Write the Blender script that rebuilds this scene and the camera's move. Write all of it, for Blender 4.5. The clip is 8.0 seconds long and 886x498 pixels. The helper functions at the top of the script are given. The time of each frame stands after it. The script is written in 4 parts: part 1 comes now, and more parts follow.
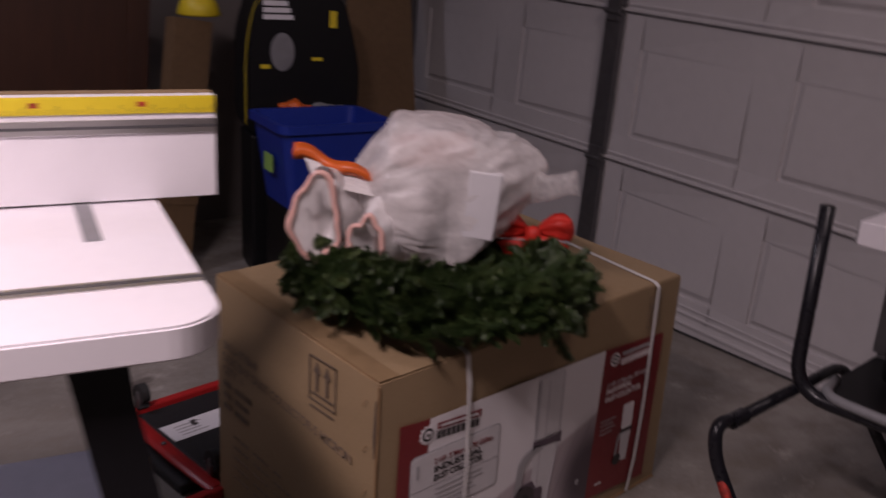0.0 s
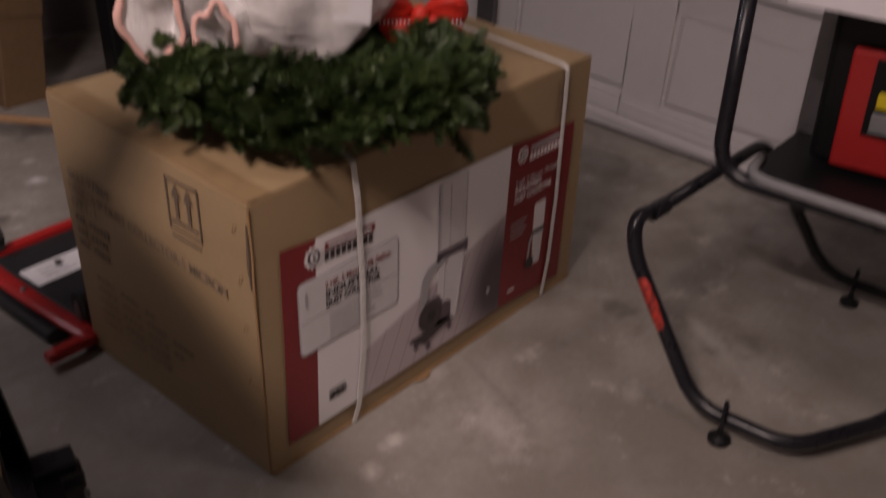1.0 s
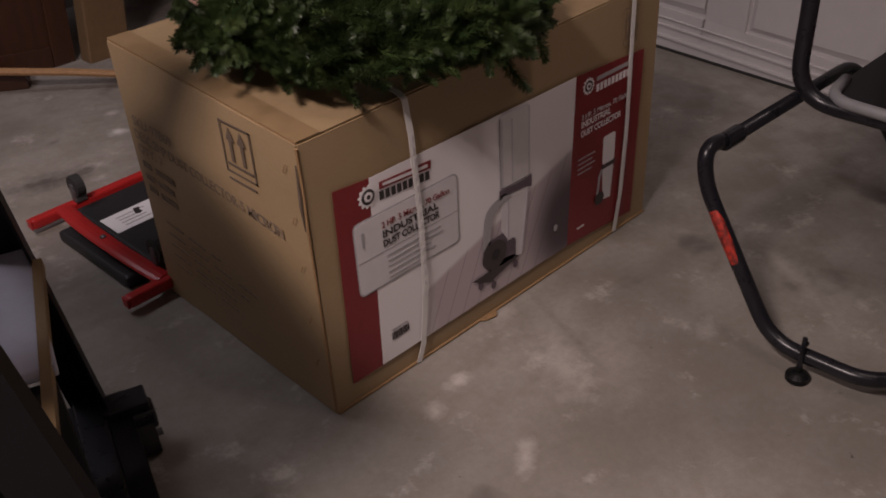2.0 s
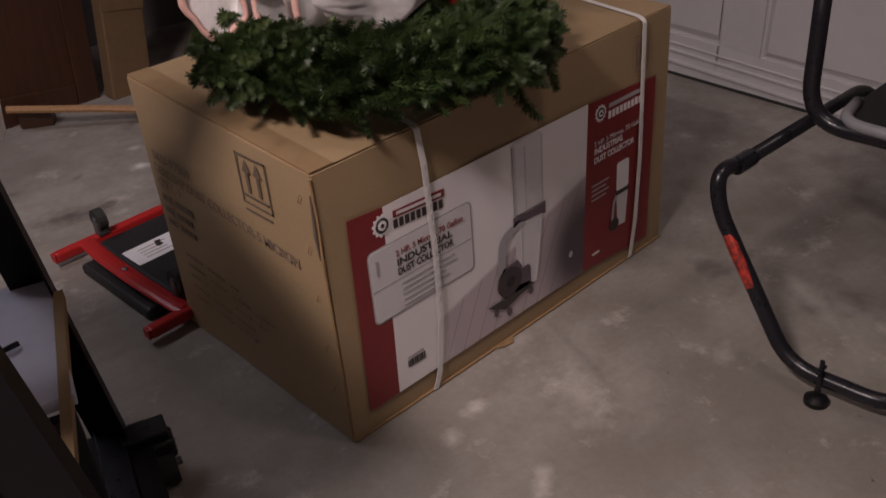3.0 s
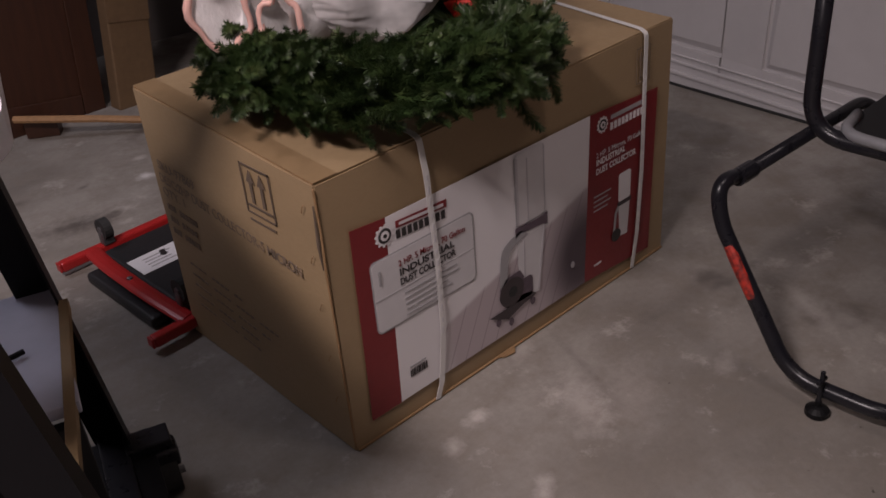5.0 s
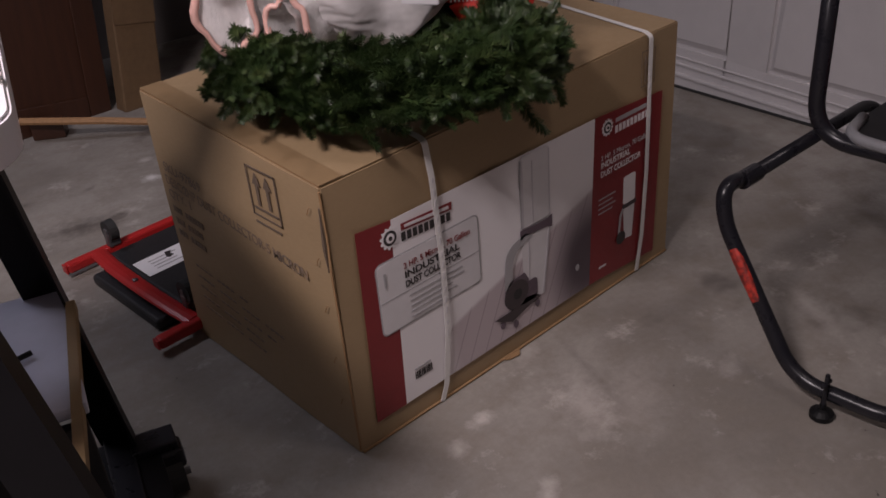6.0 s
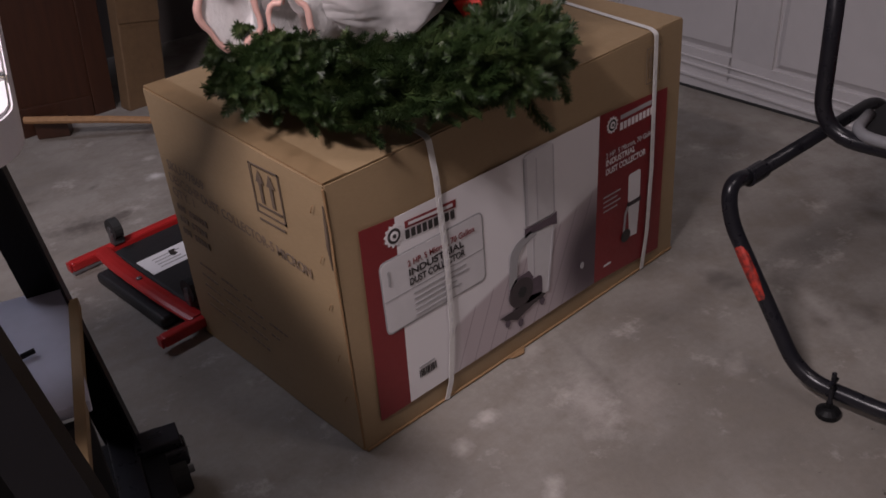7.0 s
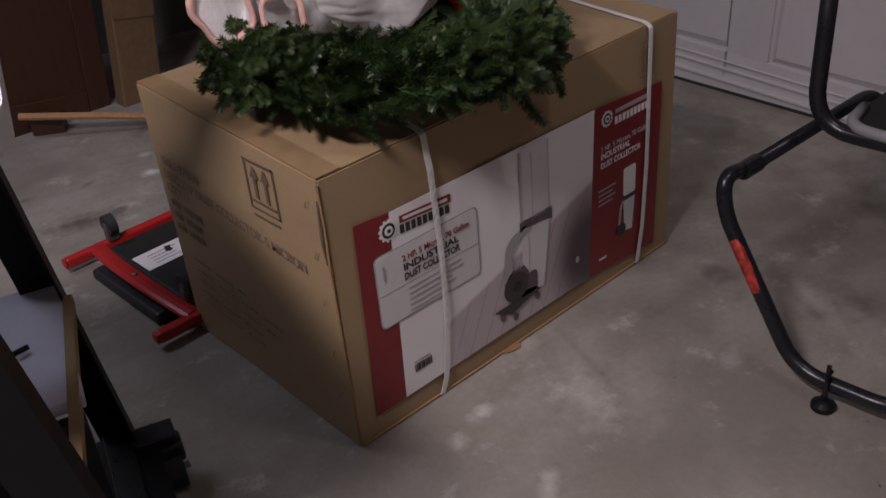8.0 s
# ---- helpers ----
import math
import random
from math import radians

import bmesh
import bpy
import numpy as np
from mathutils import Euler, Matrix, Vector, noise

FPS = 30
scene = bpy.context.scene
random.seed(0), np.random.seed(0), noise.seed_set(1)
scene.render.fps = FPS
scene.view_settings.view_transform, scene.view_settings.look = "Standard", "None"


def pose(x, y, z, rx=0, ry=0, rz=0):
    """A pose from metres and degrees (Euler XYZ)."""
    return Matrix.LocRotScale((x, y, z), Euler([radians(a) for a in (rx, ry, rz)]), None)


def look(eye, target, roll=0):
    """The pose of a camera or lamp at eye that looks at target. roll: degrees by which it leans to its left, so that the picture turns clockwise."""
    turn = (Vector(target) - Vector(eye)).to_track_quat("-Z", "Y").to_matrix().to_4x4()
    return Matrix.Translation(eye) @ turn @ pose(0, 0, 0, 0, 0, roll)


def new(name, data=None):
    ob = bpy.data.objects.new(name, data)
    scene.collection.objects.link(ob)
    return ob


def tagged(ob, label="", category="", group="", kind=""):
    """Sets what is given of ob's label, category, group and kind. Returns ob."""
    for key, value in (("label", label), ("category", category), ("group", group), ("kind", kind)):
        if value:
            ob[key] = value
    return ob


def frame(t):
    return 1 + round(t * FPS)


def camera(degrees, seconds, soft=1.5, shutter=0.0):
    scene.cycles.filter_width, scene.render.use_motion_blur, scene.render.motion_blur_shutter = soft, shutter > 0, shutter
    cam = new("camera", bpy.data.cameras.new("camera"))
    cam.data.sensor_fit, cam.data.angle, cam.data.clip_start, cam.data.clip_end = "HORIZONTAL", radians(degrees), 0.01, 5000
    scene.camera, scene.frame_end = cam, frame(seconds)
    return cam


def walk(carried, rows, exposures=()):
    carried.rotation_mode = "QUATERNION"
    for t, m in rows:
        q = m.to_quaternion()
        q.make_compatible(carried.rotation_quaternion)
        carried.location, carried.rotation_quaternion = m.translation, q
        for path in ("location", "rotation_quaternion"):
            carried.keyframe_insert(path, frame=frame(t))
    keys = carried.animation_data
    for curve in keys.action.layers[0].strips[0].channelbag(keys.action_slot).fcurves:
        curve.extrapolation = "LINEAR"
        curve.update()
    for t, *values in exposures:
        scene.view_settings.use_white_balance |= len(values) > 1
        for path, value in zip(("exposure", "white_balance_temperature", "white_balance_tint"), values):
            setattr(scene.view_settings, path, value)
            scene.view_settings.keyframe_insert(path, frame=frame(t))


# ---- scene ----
cam = camera(51.7, 8.0, soft=1.6, shutter=0.9)
PATH = [
    (0, (-0.913, -1.098, 1.257), (0.395, 0.279, 0.63), 3.5),
    (0.3, (-0.835, -1.079, 1.24), (0.489, 0.259, 0.565), 0.9),
    (0.5, (-0.795, -1.038, 1.212), (0.542, 0.243, 0.457), 0.6),
    (0.7, (-0.763, -1.003, 1.192), (0.596, 0.188, 0.334), 1.4),
    (1, (-0.721, -0.976, 1.152), (0.607, 0.135, 0.151), 1.8),
    (1.5, (-0.665, -0.995, 1.126), (0.519, 0.183, 0.025), -1.5),
    (3, (-0.658, -1.036, 1.13), (0.464, 0.249, 0.086), -5.0),
    (3.5, (-0.658, -1.043, 1.132), (0.471, 0.248, 0.104), -5.1),
    (4, (-0.66, -1.04, 1.132), (0.48, 0.241, 0.103), -4.7),
    (4.5, (-0.66, -1.043, 1.133), (0.471, 0.248, 0.105), -4.9),
    (6, (-0.665, -1.046, 1.138), (0.455, 0.26, 0.118), -5.0),
    (6.5, (-0.665, -1.044, 1.137), (0.452, 0.265, 0.117), -5.1),
    (7, (-0.662, -1.043, 1.133), (0.45, 0.269, 0.112), -5.2),
    (7.5, (-0.657, -1.046, 1.128), (0.453, 0.266, 0.106), -5.4),
    (8, (-0.658, -1.047, 1.131), (0.453, 0.259, 0.101), -5.4),
]
walk(cam, [(t, look(eye, target, roll)) for t, eye, target, roll in PATH],
     [(0.0, -0.45, 6400, 25), (0.5, -0.28, 6600, 21), (1.0, -0.06, 7000, 18), (1.5, 0.0, 6900, 16), (3.0, 0.0, 6650, 15), (4.5, 0.0, 6450, 14), (6.5, 0.0, 6150, 13), (8.0, 0.0, 6050, 12)])

# ---- world and light ----
world = bpy.data.worlds.new("night")
scene.world = world
world.use_nodes = True
world.node_tree.nodes["Background"].inputs[0].default_value = (0.02, 0.02, 0.025, 1)
world.node_tree.nodes["Background"].inputs[1].default_value = 0.3
LAMP = (-1.36, -0.53, 2.34)
FILL_DOOR = (0.50, -1.00, 2.42)
LAMP_COOL = (-0.85, 1.70, 2.40)


def area_lamp(name, at, target, sx, sy, watts, colour):
    d = bpy.data.lights.new(name, "AREA")
    d.shape, d.size, d.size_y, d.energy, d.color = "RECTANGLE", sx, sy, watts, colour
    ob = new(name, d)
    ob.matrix_world = look(at, target)
    return ob


area_lamp("ceiling_lamp_light", LAMP, (LAMP[0] - 0.62, LAMP[1], 0), 0.56, 0.20, 80, (1.0, 0.86, 0.84))
area_lamp("ceiling_tube_light", LAMP_COOL, (LAMP_COOL[0], LAMP_COOL[1], 0), 0.9, 0.12, 12, (0.90, 0.88, 1.0))
# added fill, not a real fixture: brightens the upper part of the garage door
area_lamp("door_fill_light", FILL_DOOR, (2.0, 0.85, 2.15), 0.5, 0.3, 15, (1.0, 0.86, 0.82))


# ---- materials ----
def material(name, colour, rough=0.6, metal=0.0, grain=0.0, scale=40.0, stain=0.0, stain_scale=3.0, bump=0.0, bump_scale=120.0, spec=0.5, vary=0.0, stretch=None, dark=None):
    m = bpy.data.materials.new(name)
    m.use_nodes = True
    n, l = m.node_tree.nodes, m.node_tree.links
    b = n["Principled BSDF"]
    b.inputs["Roughness"].default_value = rough
    b.inputs["Metallic"].default_value = metal
    b.inputs["Specular IOR Level"].default_value = spec
    tc = n.new("ShaderNodeTexCoord")
    mp = n.new("ShaderNodeMapping")
    l.new(tc.outputs["Object"], mp.inputs[0])
    if stretch:
        mp.inputs["Scale"].default_value = stretch
    cur = None
    base = (*colour, 1)
    dk = (*(dark or [c * 0.45 for c in colour]), 1)

    def mix(a, sc, amount, lo, hi, detail):
        t = n.new("ShaderNodeTexNoise")
        t.inputs["Scale"].default_value, t.inputs["Detail"].default_value = sc, detail
        l.new(mp.outputs[0], t.inputs["Vector"])
        r = n.new("ShaderNodeMapRange")
        r.inputs[1].default_value, r.inputs[2].default_value, r.inputs[4].default_value = lo, hi, amount
        l.new(t.outputs[0], r.inputs[0])
        x = n.new("ShaderNodeMix")
        x.data_type = "RGBA"
        l.new(r.outputs[0], x.inputs[0])
        if a is None:
            x.inputs[6].default_value = base
        else:
            l.new(a, x.inputs[6])
        x.inputs[7].default_value = dk
        return x.outputs[2], t

    if stain:
        cur, _ = mix(cur, stain_scale, stain, 0.42, 0.75, 5)
    if grain:
        cur, _ = mix(cur, scale, grain, 0.35, 0.7, 3)
    if vary:
        oi = n.new("ShaderNodeObjectInfo")
        hs = n.new("ShaderNodeHueSaturation")
        r = n.new("ShaderNodeMapRange")
        r.inputs[3].default_value, r.inputs[4].default_value = 1 - vary, 1 + vary
        l.new(oi.outputs["Random"], r.inputs[0])
        l.new(r.outputs[0], hs.inputs["Value"])
        if cur is None:
            hs.inputs["Color"].default_value = base
        else:
            l.new(cur, hs.inputs["Color"])
        cur = hs.outputs[0]
    if cur is None:
        b.inputs["Base Color"].default_value = base
    else:
        l.new(cur, b.inputs["Base Color"])
    if bump:
        t = n.new("ShaderNodeTexNoise")
        t.inputs["Scale"].default_value, t.inputs["Detail"].default_value = bump_scale, 4
        l.new(mp.outputs[0], t.inputs["Vector"])
        bp = n.new("ShaderNodeBump")
        bp.inputs["Strength"].default_value, bp.inputs["Distance"].default_value = bump, 0.004
        l.new(t.outputs[0], bp.inputs["Height"])
        l.new(bp.outputs[0], b.inputs["Normal"])
        rr = n.new("ShaderNodeMapRange")
        rr.inputs[3].default_value, rr.inputs[4].default_value = max(rough - 0.12, 0.02), min(rough + 0.12, 1)
        l.new(t.outputs[0], rr.inputs[0])
        l.new(rr.outputs[0], b.inputs["Roughness"])
    return m


CARD = material("cardboard", (0.335, 0.235, 0.130), 0.55, grain=0.10, scale=90, stain=0.2, stain_scale=2.6, bump=0.12, bump_scale=60, stretch=(1, 1, 3))
CARD_EDGE = material("cardboard_edge", (0.30, 0.18, 0.085), 0.8, grain=0.3, scale=60)
PRINT_RED = material("red_print", (0.20, 0.017, 0.020), 0.42, grain=0.1, scale=30, bump=0.05)
PRINT_WHITE = material("white_print", (0.78, 0.75, 0.76), 0.42, stain=0.08, bump=0.05)
PRINT_GREY = material("grey_print", (0.36, 0.35, 0.36), 0.45)
PRINT_PALE = material("pale_print", (0.64, 0.62, 0.63), 0.45, grain=0.1)
PRINT_BLACK = material("black_print", (0.03, 0.025, 0.025), 0.5)
PRINT_DARK = material("dark_photo_print", (0.05, 0.038, 0.042), 0.45, stain=0.5, stain_scale=12)
PRINT_SOFT = material("soft_grey_print", (0.50, 0.475, 0.50), 0.45)
PRINT_SMOKE = material("purple_grey_print", (0.13, 0.095, 0.12), 0.45, grain=0.4, scale=60, stain=0.4, stain_scale=25)
INK = material("faded_ink", (0.180, 0.138, 0.105), 0.7, grain=0.6, scale=35, dark=(0.28, 0.19, 0.12))
TAPE = material("brown_packing_tape", (0.270, 0.180, 0.095), 0.35, grain=0.25, scale=25, bump=0.06, bump_scale=30)
STRAP = material("white_strap", (0.72, 0.70, 0.68), 0.35, grain=0.15, scale=50)
DOOR = material("door_paint", (0.57, 0.55, 0.555), 0.45, grain=0.06, scale=25, stain=0.16, stain_scale=1.8, bump=0.05, bump_scale=200)
GALV = material("galvanised_steel", (0.16, 0.155, 0.16), 0.45, 0.7, grain=0.3, scale=30, bump=0.05)
SEAL = material("black_rubber", (0.02, 0.02, 0.02), 0.8, grain=0.3)
LEG = material("black_painted_angle", (0.006, 0.0055, 0.007), 0.5, grain=0.3, spec=0.2)
STEEL = material("black_enamel", (0.010, 0.010, 0.014), 0.3, grain=0.3, scale=20, bump=0.06, bump_scale=50, dark=(0.025, 0.022, 0.024), spec=0.4)
LOGO_RED = material("red_decal", (0.50, 0.035, 0.02), 0.5, grain=0.85, scale=95, dark=(0.03, 0.012, 0.012))
RED = material("red_enamel", (0.42, 0.02, 0.02), 0.38, grain=0.15, scale=15, bump=0.05)
VINYL = material("black_vinyl", (0.018, 0.018, 0.02), 0.5, grain=0.2, bump=0.2, bump_scale=150)
PAPER = material("white_paper", (0.75, 0.74, 0.76), 0.6, grain=0.05)
LAMINATE = material("white_laminate", (0.80, 0.77, 0.80), 0.35, grain=0.03, stain=0.06, bump=0.02)
INK_DARK = material("dark_ink", (0.105, 0.078, 0.058), 0.7, grain=0.3, scale=35, dark=(0.2, 0.13, 0.08))
ALU = material("aluminium", (0.62, 0.60, 0.58), 0.3, 0.9, grain=0.2, scale=20, stretch=(1, 12, 12))
YELLOW = material("yellow_tape", (0.72, 0.56, 0.02), 0.45, grain=0.1)
PLY = material("plywood", (0.24, 0.16, 0.08), 0.65, grain=0.35, scale=12, stretch=(1, 1, 8))
SHELF = material("grey_shelf_board", (0.45, 0.46, 0.56), 0.55, stain=0.2, grain=0.1)
BROWN = material("dark_brown_veneer", (0.052, 0.018, 0.008), 0.45, grain=0.5, scale=8, stretch=(6, 6, 0.6), stain=0.3)
KRAFT = material("kraft_board", (0.16, 0.095, 0.045), 0.75, grain=0.3, stain=0.3, bump=0.1)
STICK = material("pale_wood", (0.36, 0.20, 0.09), 0.6, grain=0.4, scale=14, stretch=(1, 8, 8))
BLUE = material("blue_plastic", (0.012, 0.035, 0.30), 0.4, grain=0.1, bump=0.04)
GREEN_STICKER = material("green_sticker", (0.28, 0.50, 0.12), 0.5)
BLACK_PLASTIC = material("black_plastic", (0.007, 0.007, 0.008), 0.45, grain=0.2, spec=0.25)
GREY_PLASTIC = material("grey_plastic", (0.22, 0.22, 0.23), 0.5, grain=0.2)
ORANGE = material("orange_plastic", (0.70, 0.13, 0.02), 0.35, grain=0.2)
PINK = material("coral_printed_film", (0.86, 0.52, 0.45), 0.3, grain=0.2)
VELVET = material("red_ribbon", (0.66, 0.030, 0.016), 0.55, grain=0.25, scale=20, bump=0.1)
WALL = material("drywall", (0.17, 0.15, 0.14), 0.85, stain=0.25, bump=0.1)
CEIL = material("ceiling_drywall", (0.28, 0.26, 0.25), 0.9, stain=0.1, bump=0.1)


def needles():
    m = bpy.data.materials.new("green_needles")
    m.use_nodes = True
    n, l = m.node_tree.nodes, m.node_tree.links
    b = n["Principled BSDF"]
    b.inputs["Roughness"].default_value = 0.38
    b.inputs["Specular IOR Level"].default_value = 0.45
    ramp = n.new("ShaderNodeValToRGB")
    stops = ramp.color_ramp.elements
    stops[0].position, stops[0].color = 0.0, (0.014, 0.030, 0.010, 1)
    stops[1].position, stops[1].color = 1.0, (0.095, 0.125, 0.042, 1)
    mid = stops.new(0.6)
    mid.color = (0.044, 0.074, 0.022, 1)
    t = n.new("ShaderNodeTexNoise")
    t.inputs["Scale"].default_value, t.inputs["Detail"].default_value = 26, 2
    l.new(n.new("ShaderNodeNewGeometry").outputs["Position"], t.inputs["Vector"])
    add = n.new("ShaderNodeMath")
    add.operation = "MULTIPLY_ADD"
    add.inputs[1].default_value = 0.45
    r = n.new("ShaderNodeMapRange")
    r.inputs[1].default_value, r.inputs[2].default_value, r.inputs[4].default_value = 0.35, 0.70, 0.6
    l.new(t.outputs[0], r.inputs[0])
    l.new(n.new("ShaderNodeNewGeometry").outputs["Random Per Island"], add.inputs[0])
    l.new(r.outputs[0], add.inputs[2])
    l.new(add.outputs[0], ramp.inputs[0])
    l.new(ramp.outputs[0], b.inputs["Base Color"])
    return m


NEEDLE = needles()


def concrete():
    m = bpy.data.materials.new("concrete")
    m.use_nodes = True
    n, l = m.node_tree.nodes, m.node_tree.links
    b = n["Principled BSDF"]
    g = n.new("ShaderNodeTexCoord").outputs["Object"]

    def tex(sc, detail, lo, hi, rough=0.55):
        t = n.new("ShaderNodeTexNoise")
        t.inputs["Scale"].default_value, t.inputs["Detail"].default_value, t.inputs["Roughness"].default_value = sc, detail, rough
        l.new(g, t.inputs["Vector"])
        r = n.new("ShaderNodeMapRange")
        r.inputs[1].default_value, r.inputs[2].default_value = lo, hi
        l.new(t.outputs[0], r.inputs[0])
        return r.outputs[0], t.outputs[0]

    def mix(a, f, c):
        x = n.new("ShaderNodeMix")
        x.data_type = "RGBA"
        l.new(f, x.inputs[0])
        if hasattr(a, "is_linked"):
            l.new(a, x.inputs[6])
        else:
            x.inputs[6].default_value = a
        x.inputs[7].default_value = c
        return x.outputs[2]

    cloud, _ = tex(2.3, 8, 0.40, 0.62, 0.62)
    mott, _ = tex(9, 7, 0.44, 0.66, 0.65)
    fine, fraw = tex(70, 6, 0.35, 0.75, 0.7)
    oil, _ = tex(3.1, 4, 0.63, 0.70)
    pale, _ = tex(7.5, 7, 0.575, 0.70, 0.72)
    spot, _ = tex(17, 6, 0.735, 0.78, 0.7)
    speck, _ = tex(34, 4, 0.71, 0.75, 0.65)
    c = mix((0.330, 0.307, 0.278, 1), cloud, (0.215, 0.196, 0.174, 1))
    half = n.new("ShaderNodeMath")
    half.operation = "MULTIPLY"
    half.inputs[1].default_value = 0.75
    l.new(mott, half.inputs[0])
    c = mix(c, half.outputs[0], (0.225, 0.198, 0.168, 1))
    half2 = n.new("ShaderNodeMath")
    half2.operation = "MULTIPLY"
    half2.inputs[1].default_value = 0.35
    l.new(fine, half2.inputs[0])
    c = mix(c, half2.outputs[0], (0.16, 0.14, 0.12, 1))
    half3 = n.new("ShaderNodeMath")
    half3.operation = "MULTIPLY"
    half3.inputs[1].default_value = 0.7
    l.new(oil, half3.inputs[0])
    c = mix(c, half3.outputs[0], (0.10, 0.085, 0.075, 1))
    half4 = n.new("ShaderNodeMath")
    half4.operation = "MULTIPLY"
    half4.inputs[1].default_value = 0.75
    l.new(pale, half4.inputs[0])
    c = mix(c, half4.outputs[0], (0.50, 0.46, 0.43, 1))
    c = mix(c, spot, (0.55, 0.52, 0.50, 1))
    c = mix(c, speck, (0.07, 0.06, 0.05, 1))
    # marks of their own shape: old oil patches and pale patches
    here = pose(1.80, 0.56, 0, 0, 0, -4.3).inverted()
    warp = n.new("ShaderNodeTexNoise")
    warp.inputs["Scale"].default_value, warp.inputs["Detail"].default_value, warp.inputs["Roughness"].default_value = 26, 6, 0.7
    l.new(g, warp.inputs["Vector"])
    OIL, PALE_MARK = (0.075, 0.063, 0.056, 1), (0.52, 0.48, 0.45, 1)
    marks = ((0.035, 1.255, 0.13, 0.055, -18, OIL, 0.8), (0.11, 1.225, 0.05, 0.03, 0, OIL, 0.5), (-0.02, 1.52, 0.03, 0.02, 0, OIL, 0.6), (0.15, 1.47, 0.03, 0.015, 20, OIL, 0.5),
             (0.37, -0.215, 0.10, 0.05, 60, PALE_MARK, 0.55), (0.45, -0.26, 0.12, 0.06, 40, PALE_MARK, 0.3), (0.209, -0.092, 0.035, 0.022, 10, PALE_MARK, 0.8), (0.124, -0.12, 0.03, 0.02, 60, PALE_MARK, 0.6),
             (0.150, -0.308, 0.05, 0.02, 40, PALE_MARK, 0.6), (0.64, -0.345, 0.045, 0.02, 30, PALE_MARK, 0.5), (0.31, 1.387, 0.035, 0.028, 0, (0.62, 0.60, 0.58, 1), 0.9), (0.36, 1.52, 0.025, 0.02, 0, PALE_MARK, 0.7),
             (0.92, -0.36, 0.11, 0.02, 62, PALE_MARK, 0.35), (0.46, -0.13, 0.16, 0.012, 75, OIL, 0.25), (0.42, -0.02, 0.05, 0.02, 30, PALE_MARK, 0.4), (0.98, -0.20, 0.03, 0.02, 0, OIL, 0.4), (1.25, 0.02, 0.05, 0.02, 40, OIL, 0.35))
    for x, y, rx, ry, turn, colour, amount in marks:
        p = here @ Vector((x, y, 0))
        mp = n.new("ShaderNodeMapping")
        mp.vector_type = "TEXTURE"
        mp.inputs["Location"].default_value = p
        mp.inputs["Rotation"].default_value = (0, 0, radians(turn))
        mp.inputs["Scale"].default_value = (rx, ry, 1)
        l.new(g, mp.inputs[0])
        ln = n.new("ShaderNodeVectorMath")
        ln.operation = "LENGTH"
        l.new(mp.outputs[0], ln.inputs[0])
        ad = n.new("ShaderNodeMath")
        ad.operation = "MULTIPLY_ADD"
        ad.inputs[1].default_value = 2.4
        l.new(warp.outputs[0], ad.inputs[0])
        l.new(ln.outputs["Value"], ad.inputs[2])
        rg = n.new("ShaderNodeMapRange")
        rg.inputs[1].default_value, rg.inputs[2].default_value, rg.inputs[3].default_value, rg.inputs[4].default_value = 1.30, 2.30, amount, 0.0
        l.new(ad.outputs[0], rg.inputs[0])
        c = mix(c, rg.outputs[0], colour)
    l.new(c, b.inputs["Base Color"])
    r = n.new("ShaderNodeMapRange")
    r.inputs[3].default_value, r.inputs[4].default_value = 0.36, 0.66
    l.new(mott, r.inputs[0])
    l.new(r.outputs[0], b.inputs["Roughness"])
    bp = n.new("ShaderNodeBump")
    bp.inputs["Strength"].default_value, bp.inputs["Distance"].default_value = 0.25, 0.003
    l.new(fraw, bp.inputs["Height"])
    l.new(bp.outputs[0], b.inputs["Normal"])
    return m


def film_plastic(name, clear_lo, clear_hi, through_share):
    m = bpy.data.materials.new(name)
    m.use_nodes = True
    n, l = m.node_tree.nodes, m.node_tree.links
    out = n["Material Output"]
    b = n["Principled BSDF"]
    b.inputs["Base Color"].default_value = (0.90, 0.87, 0.86, 1)
    b.inputs["Roughness"].default_value = 0.32
    tr = n.new("ShaderNodeBsdfTranslucent")
    tr.inputs[0].default_value = (0.92, 0.90, 0.88, 1)
    tp = n.new("ShaderNodeBsdfTransparent")
    a = n.new("ShaderNodeMixShader")
    a.inputs[0].default_value = through_share
    l.new(b.outputs[0], a.inputs[1])
    l.new(tr.outputs[0], a.inputs[2])
    c = n.new("ShaderNodeMixShader")
    t = n.new("ShaderNodeTexNoise")
    t.inputs["Scale"].default_value = 9
    r = n.new("ShaderNodeMapRange")
    r.inputs[1].default_value, r.inputs[2].default_value, r.inputs[3].default_value, r.inputs[4].default_value = 0.35, 0.65, clear_lo, clear_hi
    l.new(t.outputs[0], r.inputs[0])
    l.new(r.outputs[0], c.inputs[0])
    l.new(a.outputs[0], c.inputs[1])
    l.new(tp.outputs[0], c.inputs[2])
    l.new(c.outputs[0], out.inputs[0])
    t2 = n.new("ShaderNodeTexNoise")
    t2.inputs["Scale"].default_value, t2.inputs["Detail"].default_value = 22, 4
    bp = n.new("ShaderNodeBump")
    bp.inputs["Strength"].default_value, bp.inputs["Distance"].default_value = 0.35, 0.006
    l.new(t2.outputs[0], bp.inputs["Height"])
    l.new(bp.outputs[0], b.inputs["Normal"])
    return m


